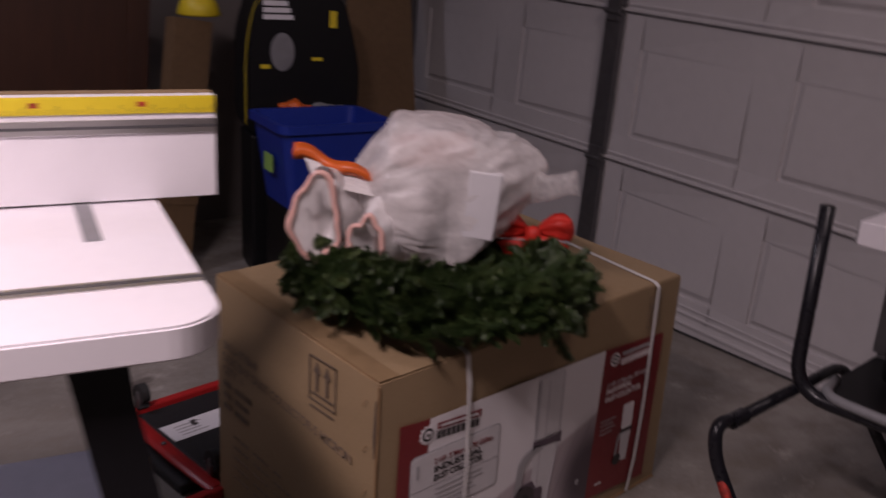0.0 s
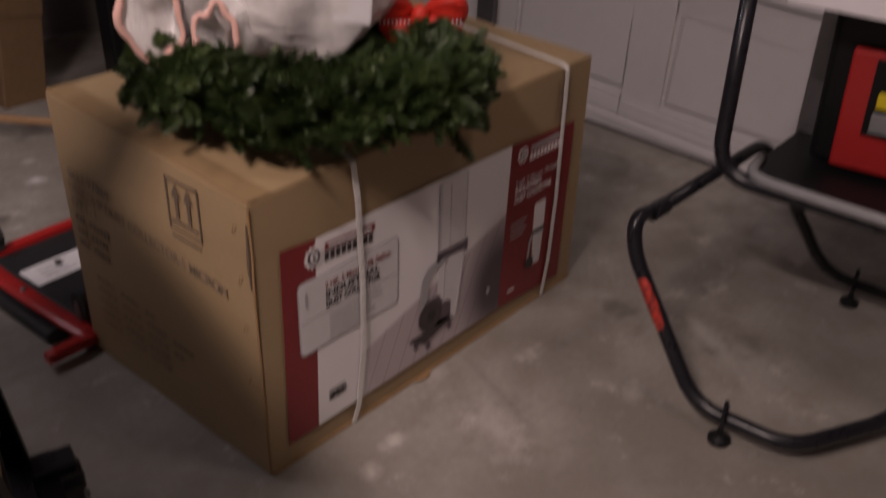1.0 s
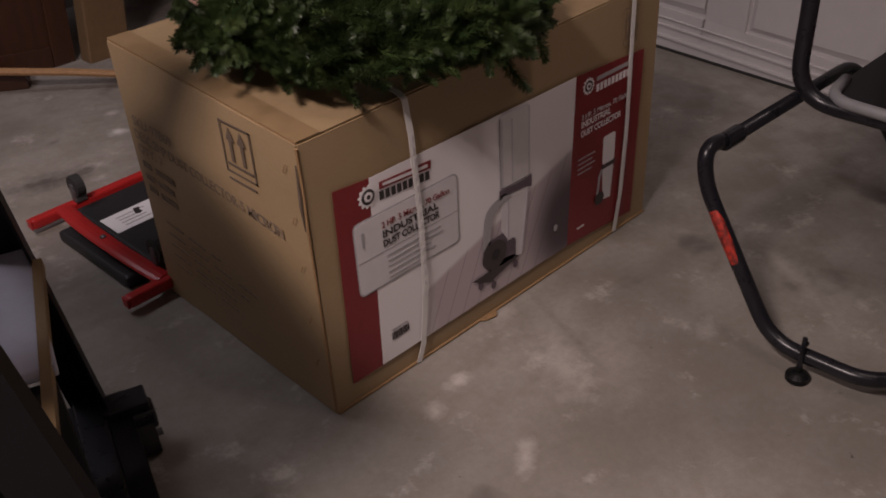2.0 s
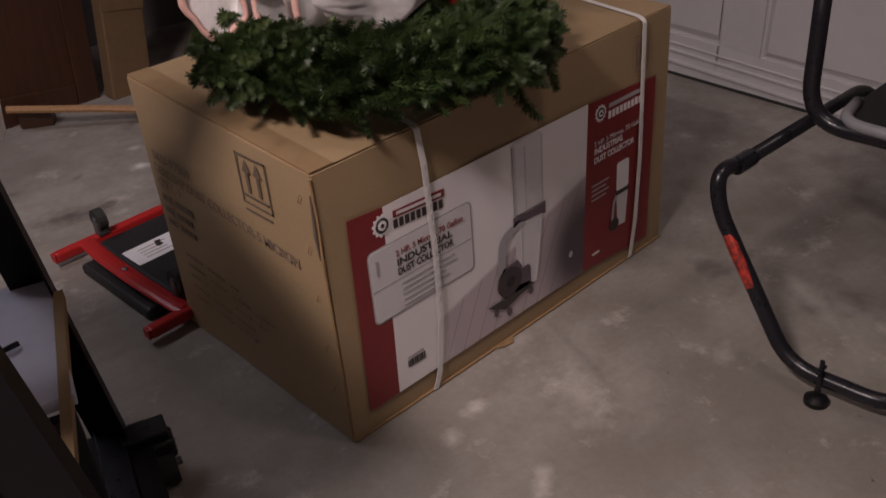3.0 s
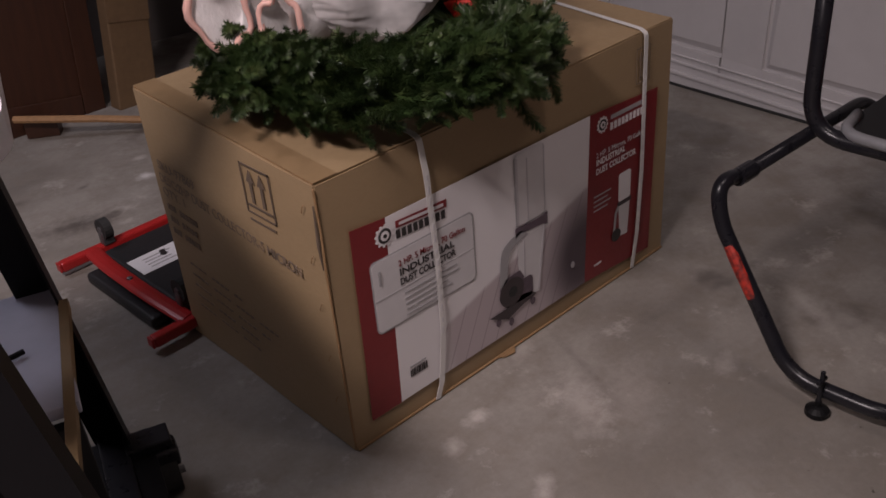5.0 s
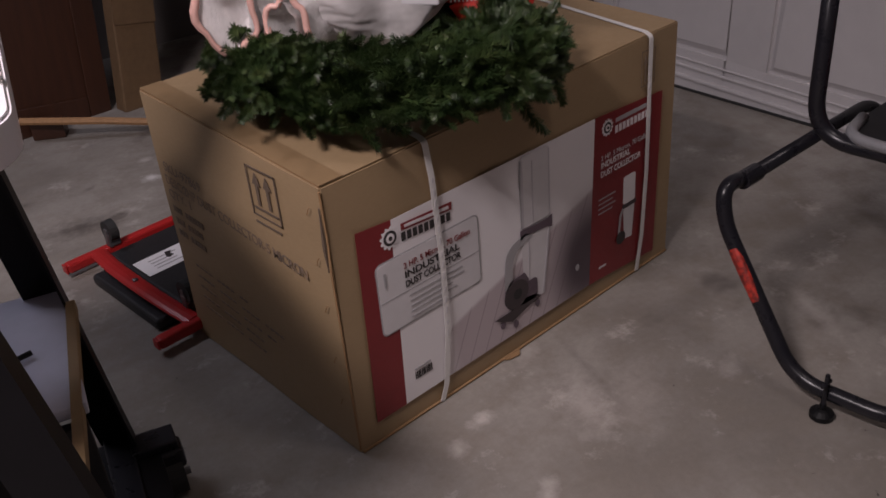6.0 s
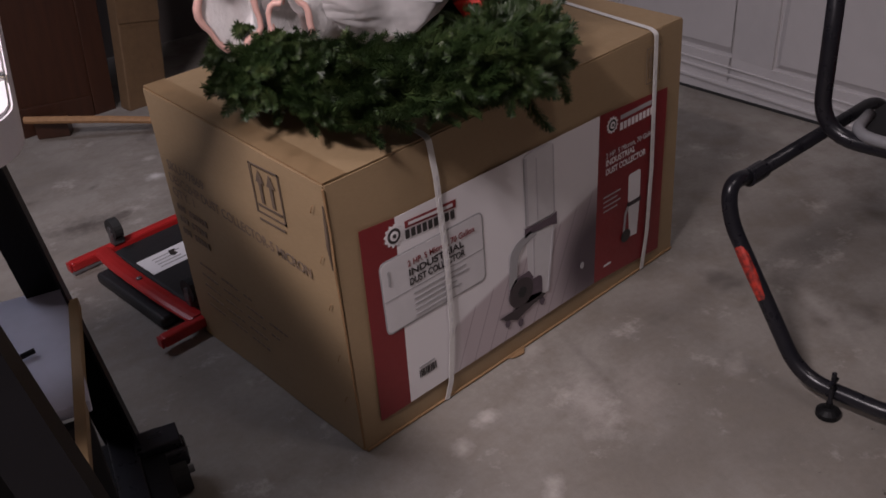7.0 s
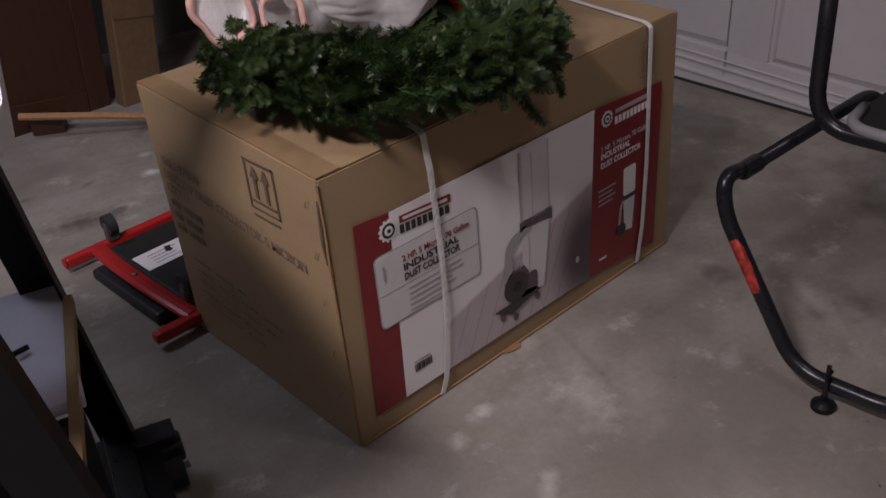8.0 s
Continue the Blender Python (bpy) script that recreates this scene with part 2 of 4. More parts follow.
def photo_print():
    """The picture printed on the carton: white wall above, pale planks below, a dark soft corner."""
    m = bpy.data.materials.new("photo_print")
    m.use_nodes = True
    n, l = m.node_tree.nodes, m.node_tree.links
    b = n["Principled BSDF"]
    b.inputs["Roughness"].default_value = 0.42
    sep = n.new("ShaderNodeSeparateXYZ")
    l.new(n.new("ShaderNodeTexCoord").outputs["Object"], sep.inputs[0])

    def calc(op, a, c):
        q = n.new("ShaderNodeMath")
        q.operation = op
        for k, v in enumerate((a, c)):
            if isinstance(v, (int, float)):
                q.inputs[k].default_value = v
            else:
                l.new(v, q.inputs[k])
        return q.outputs[0]

    def ramp(v, lo, hi):
        r = n.new("ShaderNodeMapRange")
        r.interpolation_type = "SMOOTHSTEP"
        r.inputs[1].default_value, r.inputs[2].default_value = lo, hi
        l.new(v, r.inputs[0])
        return r.outputs[0]

    def mix(f, a, c):
        x = n.new("ShaderNodeMix")
        x.data_type = "RGBA"
        l.new(f, x.inputs[0])
        if isinstance(a, tuple):
            x.inputs[6].default_value = a
        else:
            l.new(a, x.inputs[6])
        x.inputs[7].default_value = c
        return x.outputs[2]

    X, Z = sep.outputs[0], sep.outputs[2]
    floor_line = calc("SUBTRACT", calc("ADD", calc("MULTIPLY", X, 0.30), 0.085), Z)
    planks = calc("MULTIPLY", ramp(floor_line, -0.004, 0.010), ramp(X, 0.20, 0.26))
    rows = calc("PINGPONG", calc("ADD", calc("MULTIPLY", X, 1.0), calc("MULTIPLY", Z, -0.45)), 0.021)
    joints = calc("MULTIPLY", planks, calc("SUBTRACT", 1.0, ramp(rows, 0.0, 0.0025)))
    dx = calc("DIVIDE", calc("SUBTRACT", X, 0.625), 0.140)
    dz = calc("DIVIDE", calc("SUBTRACT", Z, 0.125), 0.165)
    far = calc("SQRT", calc("ADD", calc("MULTIPLY", dx, dx), calc("MULTIPLY", dz, dz)), 0.0)
    dark = calc("SUBTRACT", 1.0, ramp(far, 0.30, 1.08))
    c = mix(planks, (0.78, 0.75, 0.76, 1), (0.50, 0.43, 0.45, 1))
    c = mix(joints, c, (0.33, 0.27, 0.29, 1))
    c = mix(dark, c, (0.075, 0.055, 0.068, 1))
    l.new(c, b.inputs["Base Color"])
    return m


PHOTO = photo_print()
CONCRETE = concrete()
FILM = film_plastic("thin_white_plastic", 0.14, 0.40, 0.24)
FILM_THIN = film_plastic("single_layer_plastic", 0.45, 0.72, 0.36)
FILM_FOLDED = film_plastic("folded_white_plastic", 0.0, 0.08, 0.14)


# ---- mesh helpers ----
def part(name, bm, mat, parent=None, label="", smooth=False):
    me = bpy.data.meshes.new(name)
    bm.to_mesh(me)
    bm.free()
    me.materials.append(mat)
    if smooth:
        for p in me.polygons:
            p.use_smooth = True
    ob = new(name, me)
    if parent is not None:
        ob.parent = parent
    if label:
        ob["label"] = label
    return ob


def thing(name, m, label, category, group="", kind=""):
    ob = new(name)
    ob.empty_display_size = 0.05
    ob.matrix_world = m
    return tagged(ob, label, category, group, kind)


def box(x0, x1, y0, y1, z0, z1, bevel=0.0, seg=2, bm=None, m=None):
    own = bmesh.new()
    bmesh.ops.create_cube(own, size=1)
    for v in own.verts:
        v.co = Vector((x0 + (v.co.x + 0.5) * (x1 - x0), y0 + (v.co.y + 0.5) * (y1 - y0), z0 + (v.co.z + 0.5) * (z1 - z0)))
    if bevel:
        bmesh.ops.bevel(own, geom=own.edges[:], offset=bevel, segments=seg, affect="EDGES", profile=0.5)
    if m is not None:
        own.transform(m)
    return join(bm, own)


def join(bm, own):
    if bm is None:
        return own
    tmp = bpy.data.meshes.new("tmp")
    own.to_mesh(tmp)
    own.free()
    bm.from_mesh(tmp)
    bpy.data.meshes.remove(tmp)
    return bm


def rounded(pts, radius, n=6):
    """A path through pts with its inner corners rounded."""
    out = [Vector(pts[0])]
    for a, b, c in zip(pts, pts[1:], pts[2:]):
        a, b, c = Vector(a), Vector(b), Vector(c)
        r = min(radius, (a - b).length * 0.49, (c - b).length * 0.49)
        p, q = b + (a - b).normalized() * r, b + (c - b).normalized() * r
        for i in range(n + 1):
            t = i / n
            out.append((1 - t) ** 2 * p + 2 * t * (1 - t) * b + t * t * q)
    out.append(Vector(pts[-1]))
    return out


def tube(path, r, sides=14, caps=True, bm=None, flat=1.0, up=None):
    own = bmesh.new()
    path = [Vector(p) for p in path]
    rings = []
    side = None
    for i, p in enumerate(path):
        d = (path[min(i + 1, len(path) - 1)] - path[max(i - 1, 0)]).normalized()
        ref = Vector(up) if up else (side if side is not None else (Vector((0, 0, 1)) if abs(d.z) < 0.9 else Vector((1, 0, 0))))
        side = (ref - d * ref.dot(d)).normalized()
        other = d.cross(side)
        rr = r(i / (len(path) - 1)) if callable(r) else r
        rings.append([own.verts.new(p + side * math.cos(a) * rr + other * math.sin(a) * rr * flat) for a in [2 * math.pi * k / sides for k in range(sides)]])
    for a, b in zip(rings, rings[1:]):
        for k in range(sides):
            own.faces.new((a[k], a[(k + 1) % sides], b[(k + 1) % sides], b[k]))
    if caps:
        own.faces.new(rings[0][::-1])
        own.faces.new(rings[-1])
    bmesh.ops.recalc_face_normals(own, faces=own.faces[:])
    return join(bm, own)


def lathe(profile, n=24, bm=None, m=None):
    own = bmesh.new()
    rings = [[own.verts.new((r * math.cos(2 * math.pi * k / n), r * math.sin(2 * math.pi * k / n), z)) for k in range(n)] for r, z in profile]
    for a, b in zip(rings, rings[1:]):
        for k in range(n):
            own.faces.new((a[k], a[(k + 1) % n], b[(k + 1) % n], b[k]))
    own.faces.new(rings[0][::-1])
    own.faces.new(rings[-1])
    bmesh.ops.recalc_face_normals(own, faces=own.faces[:])
    if m is not None:
        own.transform(m)
    return join(bm, own)


def plate(outline, z0, z1, bevel=0.0, m=None, bm=None):
    """A flat outline in x, y drawn out from z0 to z1."""
    own = bmesh.new()
    f = own.faces.new([own.verts.new((x, y, z0)) for x, y in outline])
    r = bmesh.ops.extrude_face_region(own, geom=[f])
    for v in r["geom"]:
        if isinstance(v, bmesh.types.BMVert):
            v.co.z = z1
    bmesh.ops.recalc_face_normals(own, faces=own.faces[:])
    if bevel:
        bmesh.ops.bevel(own, geom=[e for e in own.edges if abs(e.verts[0].co.z - e.verts[1].co.z) < 1e-6], offset=bevel, segments=2, affect="EDGES")
    if m is not None:
        own.transform(m)
    return join(bm, own)


def rounded_rect(x0, x1, y0, y1, r, n=5):
    pts = []
    for cx, cy, a in ((x1 - r, y1 - r, 0), (x0 + r, y1 - r, 90), (x0 + r, y0 + r, 180), (x1 - r, y0 + r, 270)):
        for i in range(n + 1):
            t = radians(a + 90 * i / n)
            pts.append((cx + r * math.cos(t), cy + r * math.sin(t)))
    return pts


def words(name, text, size, m, mat, parent, width=None, bold=0.0):
    c = bpy.data.curves.new(name, "FONT")
    c.body, c.size, c.offset, c.extrude = text, size, bold, 0.0002
    tmp = new(name, c)
    bpy.context.view_layer.update()
    me = bpy.data.meshes.new_from_object(tmp.evaluated_get(bpy.context.evaluated_depsgraph_get()))
    bpy.data.objects.remove(tmp)
    xs = [v.co.x for v in me.vertices]
    if width:
        k = width / (max(xs) - min(xs))
        me.transform(Matrix.Diagonal((k, 1, 1, 1)))
    me.transform(m)
    me.materials.clear()
    me.materials.append(mat)
    ob = new(name, me)
    ob.parent = parent
    return ob


# ---- room ----
ROOM = pose(1.80, 0.56, 0, 0, 0, -4.3)
SIDE = 1.95


def structure(name, bm, mat, label):
    ob = part(name, bm, mat)
    ob.matrix_world = ROOM
    return tagged(ob, label, name.split("_")[0], kind="structure")


fl = bmesh.new()
bmesh.ops.create_grid(fl, x_segments=2, y_segments=2, size=0.5)
for v in fl.verts:
    v.co = Vector((-2.9 + v.co.x * 6.2, -0.9 + v.co.y * 6.0, 0))
structure("floor", fl, CONCRETE, "worn grey concrete garage floor with stains and pale spots")
structure("wall_side", box(-6, 0.3, SIDE, SIDE + 0.12, 0, 2.5), WALL, "plain painted drywall side wall of the garage")
structure("wall_far_side", box(-6, 0.3, -3.9, -3.78, 0, 2.5), WALL, "plain painted drywall wall of the garage")
structure("wall_rear", box(-6.0, -5.88, -3.78, SIDE, 0, 2.5), WALL, "plain painted drywall rear wall of the garage")
structure("wall_above_door", box(0.06, 0.18, -3.78, SIDE, 2.16, 2.5), WALL, "plain drywall strip above the garage door")
structure("wall_beside_door", box(0.06, 0.18, 1.72, SIDE, 0, 2.16), WALL, "narrow drywall return beside the garage door")
structure("wall_beside_door_far", box(0.06, 0.18, -3.78, -3.3, 0, 2.16), WALL, "narrow drywall return beside the garage door")
structure("ceiling", box(-6, 0.3, -3.9, SIDE + 0.12, 2.5, 2.6), CEIL, "plain drywall garage ceiling")


def garage_door():
    door = thing("garage_door", ROOM @ pose(0, -0.4, 0, 2.0) @ pose(0, 0.4, 0), "closed white panelled sectional garage door with grey stiles", "garage door", kind="structure")
    h, y0, y1 = 0.533, -3.28, 1.70
    starts = [1.53 - 0.611 * i for i in range(8)]
    for i in range(4):
        z0, z1 = (0.020 + (0.495 + (i - 1) * h if i else 0)), 0.020 + 0.495 + i * h
        bm = bmesh.new()
        x = 0.0
        ys = [y1]
        for s in starts:
            ys += [s, s - 0.463]
        ys.append(y0)
        za, zb = z0 + (0.100 if i else 0.098), z0 + (0.412 if i else 0.392)
        zs = [z0 + 0.004, za, zb, z1 - 0.004]
        grid = [[bm.verts.new((x, y, z)) for z in zs] for y in ys]
        for a in range(len(ys) - 1):
            for b in range(3):
                f = bm.faces.new((grid[a][b], grid[a + 1][b], grid[a + 1][b + 1], grid[a][b + 1]))
                if b == 1 and a % 2 == 1:
                    for thick, depth in ((0.020, 0.010), (0.012, 0.0), (0.022, -0.009)):
                        bmesh.ops.inset_region(bm, faces=[f], thickness=thick, depth=0)
                        for v in f.verts:
                            v.co.x += depth
        bmesh.ops.recalc_face_normals(bm, faces=bm.faces[:])
        if sum(f.normal.x for f in bm.faces) > 0:
            bmesh.ops.reverse_faces(bm, faces=bm.faces[:])
        box(0.012, 0.045, y0, y1, z0 + 0.002, z1 - 0.002, bm=bm)
        sec = part("door_section", bm, DOOR, door)
        part("rail_lip", box(-0.010, 0.002, y0, y1, z0 + 0.004, z0 + 0.016, 0.003), DOOR, sec)
        if not i:
            part("rail_bead", box(-0.006, 0.002, y0, y1, z0 + 0.040, z0 + 0.050, 0.003), DOOR, sec)
            part("rail_bead", box(-0.005, 0.002, y0, y1, z0 + 0.066, z0 + 0.072, 0.002), DOOR, sec)
        if i:
            part("rail_bead", box(-0.006, 0.002, y0, y1, z0 + 0.026, z0 + 0.034, 0.002), DOOR, sec)
        for sy in (0.43, -0.79, -2.01):
            bm = box(-0.026, -0.003, sy - 0.038, sy + 0.038, z0 + 0.02, z1 - 0.004, 0.003)
            st = part("stile", bm, GALV, sec, "grey steel stile")
            if i:
                hg = box(-0.034, -0.024, sy - 0.03, sy + 0.03, z0 - 0.035, z0 + 0.045, 0.003)
                tube([(-0.034, sy - 0.036, z0), (-0.034, sy + 0.036, z0)], 0.010, bm=hg)
                part("hinge", hg, GALV, st)
        part("end_stile", box(-0.03, -0.003, y1 - 0.075, y1, z0 + 0.004, z1 - 0.004, 0.003), GALV, sec)
    part("bottom_rail", box(-0.002, 0.04, y0, y1, -0.10, 0.0235), DOOR, door)
    seal = tagged(part("door_seal", box(-0.009, 0.002, y0, y1, 0.0, 0.007, 0.002), SEAL), "thin black rubber seal under the garage door", "door seal", kind="structure")
    seal.matrix_world = ROOM
    track = thing("door_track", ROOM, "dark steel vertical door track beside the jamb", "door track", kind="structure")
    part("rail", box(-0.09, -0.035, 1.715, 1.755, 0.02, 2.2, 0.006), BLACK_PLASTIC, track)
    part("bracket", box(-0.035, 0.06, 1.735, 1.743, 0.3, 0.36, 0.002), GALV, track)


garage_door()


# ---- cardboard carton ----
L, W, H = 0.92, 0.565, 0.545


def carton():
    c = thing("cardboard_carton", Matrix(), "large brown printed cardboard carton with white straps on concrete floor", "carton")
    bm = bmesh.new()
    bmesh.ops.create_cube(bm, size=1)
    bmesh.ops.subdivide_edges(bm, edges=bm.edges[:], cuts=11, use_grid_fill=True)
    for v in bm.verts:
        x, y, z = v.co.x + 0.5, v.co.y + 0.5, v.co.z + 0.5
        top = 0.534 * (1 - x) * (1 - y) + 0.548 * x * (1 - y) + 0.563 * (1 - x) * y + 0.566 * x * y
        swell = math.sin(math.pi * z) * 0.004
        q = Vector((x * L, y * W, z * top))
        n = noise.noise(q * 4.0) * 0.003
        if x < 0.001:
            q.x += n - swell * math.sin(math.pi * y)
        if y < 0.001:
            q.y += 0.001
        if z > 0.999 and 0.05 < x < 0.95:
            q.z += n - 0.004 * math.sin(math.pi * y)
        v.co = q
    bm.normal_update()
    sharp = [e for e in bm.edges if len(e.link_faces) == 2 and e.link_faces[0].normal.dot(e.link_faces[1].normal) < 0.5]
    bmesh.ops.bevel(bm, geom=sharp, offset=0.003, segments=2, affect="EDGES")
    part("body", bm, CARD, c, smooth=False)
    # folded flaps and corner seam
    part("top_flap", box(0.016, 0.905, 0.0025, W - 0.004, 0, 0.002, 0.0008, m=Matrix(((1, 0, 0, 0), (0, 1, 0, 0), (0.014, 0.051, 1, 0.5335), (0, 0, 0, 1)))), CARD, c)
    part("corner_seam", tube([(-0.0005, 0.0005, 0.012), (-0.002, 0.0, 0.15), (-0.001, 0.0015, 0.27), (-0.003, -0.0005, 0.38), (0.000, 0.0005, 0.45), (-0.002, 0.0, 0.528)], 0.0022, 8), CARD_EDGE, c, "worn brown carton corner edge")
    part("torn_edge", tube([(-0.004, 0.004, 0.385), (-0.006, 0.003, 0.43), (-0.004, 0.004, 0.50)], lambda t: 0.0012 + 0.0022 * math.sin(3.1 * t), 6), INK_DARK, c, "dark torn slit in the corner")

    part("torn_flap", plate([(0.352, 0.001), (0.372, -0.014), (0.395, -0.018), (0.412, -0.002)], 0.003, 0.0045), CARD_EDGE, c, "small torn flap at the lower edge")
    part("bottom_edge", tube([(0.004, -0.001, 0.0035), (0.3, -0.003, 0.004), (0.6, -0.002, 0.0035), (0.916, -0.001, 0.004)], 0.0028, 6), CARD_EDGE, c)
    part("top_crease", tube([(0.003, 0.004, 0.5345), (0.004, 0.28, 0.5495), (0.003, W - 0.004, 0.563)], 0.0022, 6), CARD_EDGE, c, "worn top edge")

    part("tape", box(0.001, 0.046, 0.002, W - 0.004, 0, 0.0006, m=Matrix(((1, 0, 0, 0), (0, 1, 0, 0), (0.014, 0.051, 1, 0.5363), (0, 0, 0, 1)))), TAPE, c, "strip of brown packing tape")
    off = [0.0, 0.0]
    F = Matrix(((1, 0, 0, 0), (0, 0, 1, -0.003), (0, 1, 0, 0), (0, 0, 0, 1)))  # x, z of the front face; third axis goes in

    def front(name, outline, lift, mat, parent, label=""):
        moved = [(x + off[0], z + off[1]) for x, z in outline]
        return part(name, plate(moved, -0.0006 * lift, -0.0006 * lift + 0.0005, m=F), mat, parent, label)

    rect = lambda a, b, d, e: [(a, d), (b, d), (b, e), (a, e)]
    left = front("red_stripe", [(0.041, 0.049), (0.110, 0.049), (0.122, 0.428), (0.049, 0.434)], 1, PRINT_RED, c, "dark red printed stripe")
    white = front("printed_panel", [(0.110, 0.049), (0.632, 0.047), (0.646, 0.426), (0.122, 0.428)], 1, PHOTO, c, "white printed panel with product picture")
    right = front("red_panel", [(0.632, 0.047), (0.860, 0.030), (0.868, 0.415), (0.646, 0.426)], 1, PRINT_RED, c, "dark red printed panel")
    # picture on the white panel
    off[:] = -0.010, 0.008
    front("upper_bag", rounded_rect(0.436, 0.519, 0.266, 0.416, 0.012), 4, PRINT_PALE, white)
    front("bag_edge", rect(0.435, 0.439, 0.268, 0.41), 5, PRINT_GREY, white)
    front("bag_edge", rect(0.439, 0.444, 0.270, 0.408), 5, PRINT_SOFT, white)
    front("bag_edge", rect(0.515, 0.5175, 0.268, 0.41), 5, PRINT_SOFT, white)
    front("bag_fold", rect(0.468, 0.471, 0.27, 0.40), 5, PRINT_SOFT, white)
    front("bag_fold", [(0.452, 0.11), (0.455, 0.11), (0.458, 0.24), (0.454, 0.24)], 5, PRINT_SOFT, white)
    front("bag_fold", [(0.492, 0.10), (0.497, 0.096), (0.517, 0.24), (0.512, 0.24)], 5, PRINT_SOFT, white)
    front("lower_bag", [(0.440, 0.105), (0.497, 0.094), (0.518, 0.245), (0.436, 0.245)], 4, PRINT_PALE, white)
    front("hoop", [(0.432, 0.244), (0.446, 0.250), (0.478, 0.247), (0.508, 0.244), (0.523, 0.238), (0.523, 0.266), (0.508, 0.262), (0.478, 0.262), (0.446, 0.264), (0.432, 0.266)], 6, PRINT_SMOKE, white)
    pipe = rounded([(0.455, 0.250), (0.400, 0.235), (0.392, 0.15)], 0.05)
    out = [(p.x - 0.009, p.y + 0.006) for p in pipe] + [(p.x + 0.011, p.y - 0.008) for p in reversed(pipe)]
    front("pipe", out, 6, PRINT_GREY, white)
    front("blower", [(0.415 + 0.034 * math.cos(a), 0.132 + 0.032 * math.sin(a)) for a in [k * math.pi / 9 for k in range(18)]], 7, PRINT_DARK, white)
    front("blower_hub", [(0.418 + 0.012 * math.cos(a), 0.132 + 0.012 * math.sin(a)) for a in [k * math.pi / 6 for k in range(12)]], 8, VINYL, white)
    front("motor", rounded_rect(0.425, 0.476, 0.098, 0.146, 0.010), 6, PRINT_SMOKE, white)
    front("outlet", [(0.384, 0.150), (0.400, 0.168), (0.440, 0.170), (0.452, 0.150), (0.430, 0.120), (0.390, 0.118)], 6, PRINT_SMOKE, white)
    front("base_plate", [(0.352, 0.100), (0.372, 0.088), (0.402, 0.074), (0.444, 0.086), (0.486, 0.094), (0.470, 0.106), (0.44, 0.112), (0.40, 0.100)], 6, PRINT_DARK, white)
    for x, z in ((0.376, 0.078), (0.412, 0.062), (0.476, 0.080)):
        front("caster", [(x + 0.007 * math.cos(k * 0.7), z + 0.009 * math.sin(k * 0.7)) for k in range(9)], 5, PRINT_SMOKE, white)
    front("wheel", [(0.600 + 0.006 * math.cos(a), 0.105 + 0.008 * math.sin(a)) for a in [k * math.pi / 6 for k in range(12)]], 5, PRINT_GREY, white)

    def gear(cx, cz, r, parent, lift):
        pts = []
        for k in range(48):
            a = 2 * math.pi * k / 48
            rr = r if (k // 2) % 2 else r * 0.84
            pts.append((cx + rr * math.cos(a), cz + rr * math.sin(a)))
        front("gear_mark", pts, lift, PRINT_WHITE, parent, "plain white gear-shaped mark")
        ring = lambda q: [(cx + q * r * math.cos(k * math.pi / 8), cz + q * r * math.sin(k * math.pi / 8)) for k in range(16)]
        front("gear_ring", ring(0.66), lift + 1, PRINT_BLACK, parent)
        front("gear_centre", ring(0.42), lift + 2, PRINT_WHITE, parent)
        front("gear_hub", ring(0.18), lift + 3, PRINT_BLACK, parent)

    off[:] = -0.005, 0.008
    gear(0.121, 0.389, 0.021, white, 3)
    front("brand_band", [(0.146, 0.392), (0.260, 0.384), (0.261, 0.399), (0.146, 0.405)], 3, PRINT_RED, white, "plain red brand bar")
    front("brand_stroke", [(0.153, 0.3955), (0.253, 0.3885), (0.253, 0.3945), (0.153, 0.4010)], 4, PRINT_PALE, white)
    for i in range(9):
        x = 0.145 + i * 0.0127
        front("brand_block", rect(x, x + 0.0092, 0.372 - i * 0.0009, 0.388 - i * 0.0009), 3, PRINT_BLACK, white)
    # label plate
    front("label_border", rounded_rect(0.082, 0.321, 0.207, 0.351, 0.012), 3, PRINT_GREY, white)
    front("label_plate", rounded_rect(0.085, 0.318, 0.210, 0.348, 0.010), 4, PRINT_PALE, white, "pale grey printed label")
    front("label_line", rect(0.085, 0.318, 0.274, 0.2755), 5, PRINT_GREY, white)

    def line(text, size, x, z, mat, width, parent, bold=0.0, lift=6):
        m = Matrix(((1, 0, 0, x + off[0]), (0, 0, -1, -0.003 - 0.0006 * lift), (0, 1, 0, z + off[1]), (0, 0, 0, 1)))
        words("lettering", text, size, m, mat, parent, width, bold)

    line("2 HP. 5 Micron, 70 Gallon", 0.0165, 0.141, 0.320, PRINT_RED, 0.156, white, 0.0001)
    line("INDUSTRIAL", 0.0185, 0.141, 0.3015, PRINT_BLACK, 0.128, white, 0.0004)
    line("DUST COLLECTOR", 0.0185, 0.141, 0.283, PRINT_BLACK, 0.130, white, 0.0004)
    for i in range(5):
        w = (0.125, 0.13, 0.10, 0.11, 0.075)[i]
        front("text_bar", rect(0.148, 0.148 + w, 0.262 - i * 0.0112, 0.2645 - i * 0.0112), 6, PRINT_GREY, white)
    front("text_bar", rect(0.097, 0.102, 0.302, 0.330), 6, PRINT_GREY, white)
    for i in range(11):
        front("code_bar", rect(0.142 + i * 0.0038, 0.1438 + i * 0.0038 + (i % 3) * 0.0006, 0.082, 0.098), 3, PRINT_BLACK, white)
    front("text_bar", rect(0.142, 0.18, 0.103, 0.1055), 3, PRINT_GREY, white)
    # red panel
    off[:] = -0.012, 0.009
    gear(0.697, 0.385, 0.018, right, 2)
    front("brand_stroke", rect(0.723, 0.826, 0.387, 0.396), 2, PRINT_GREY, right)
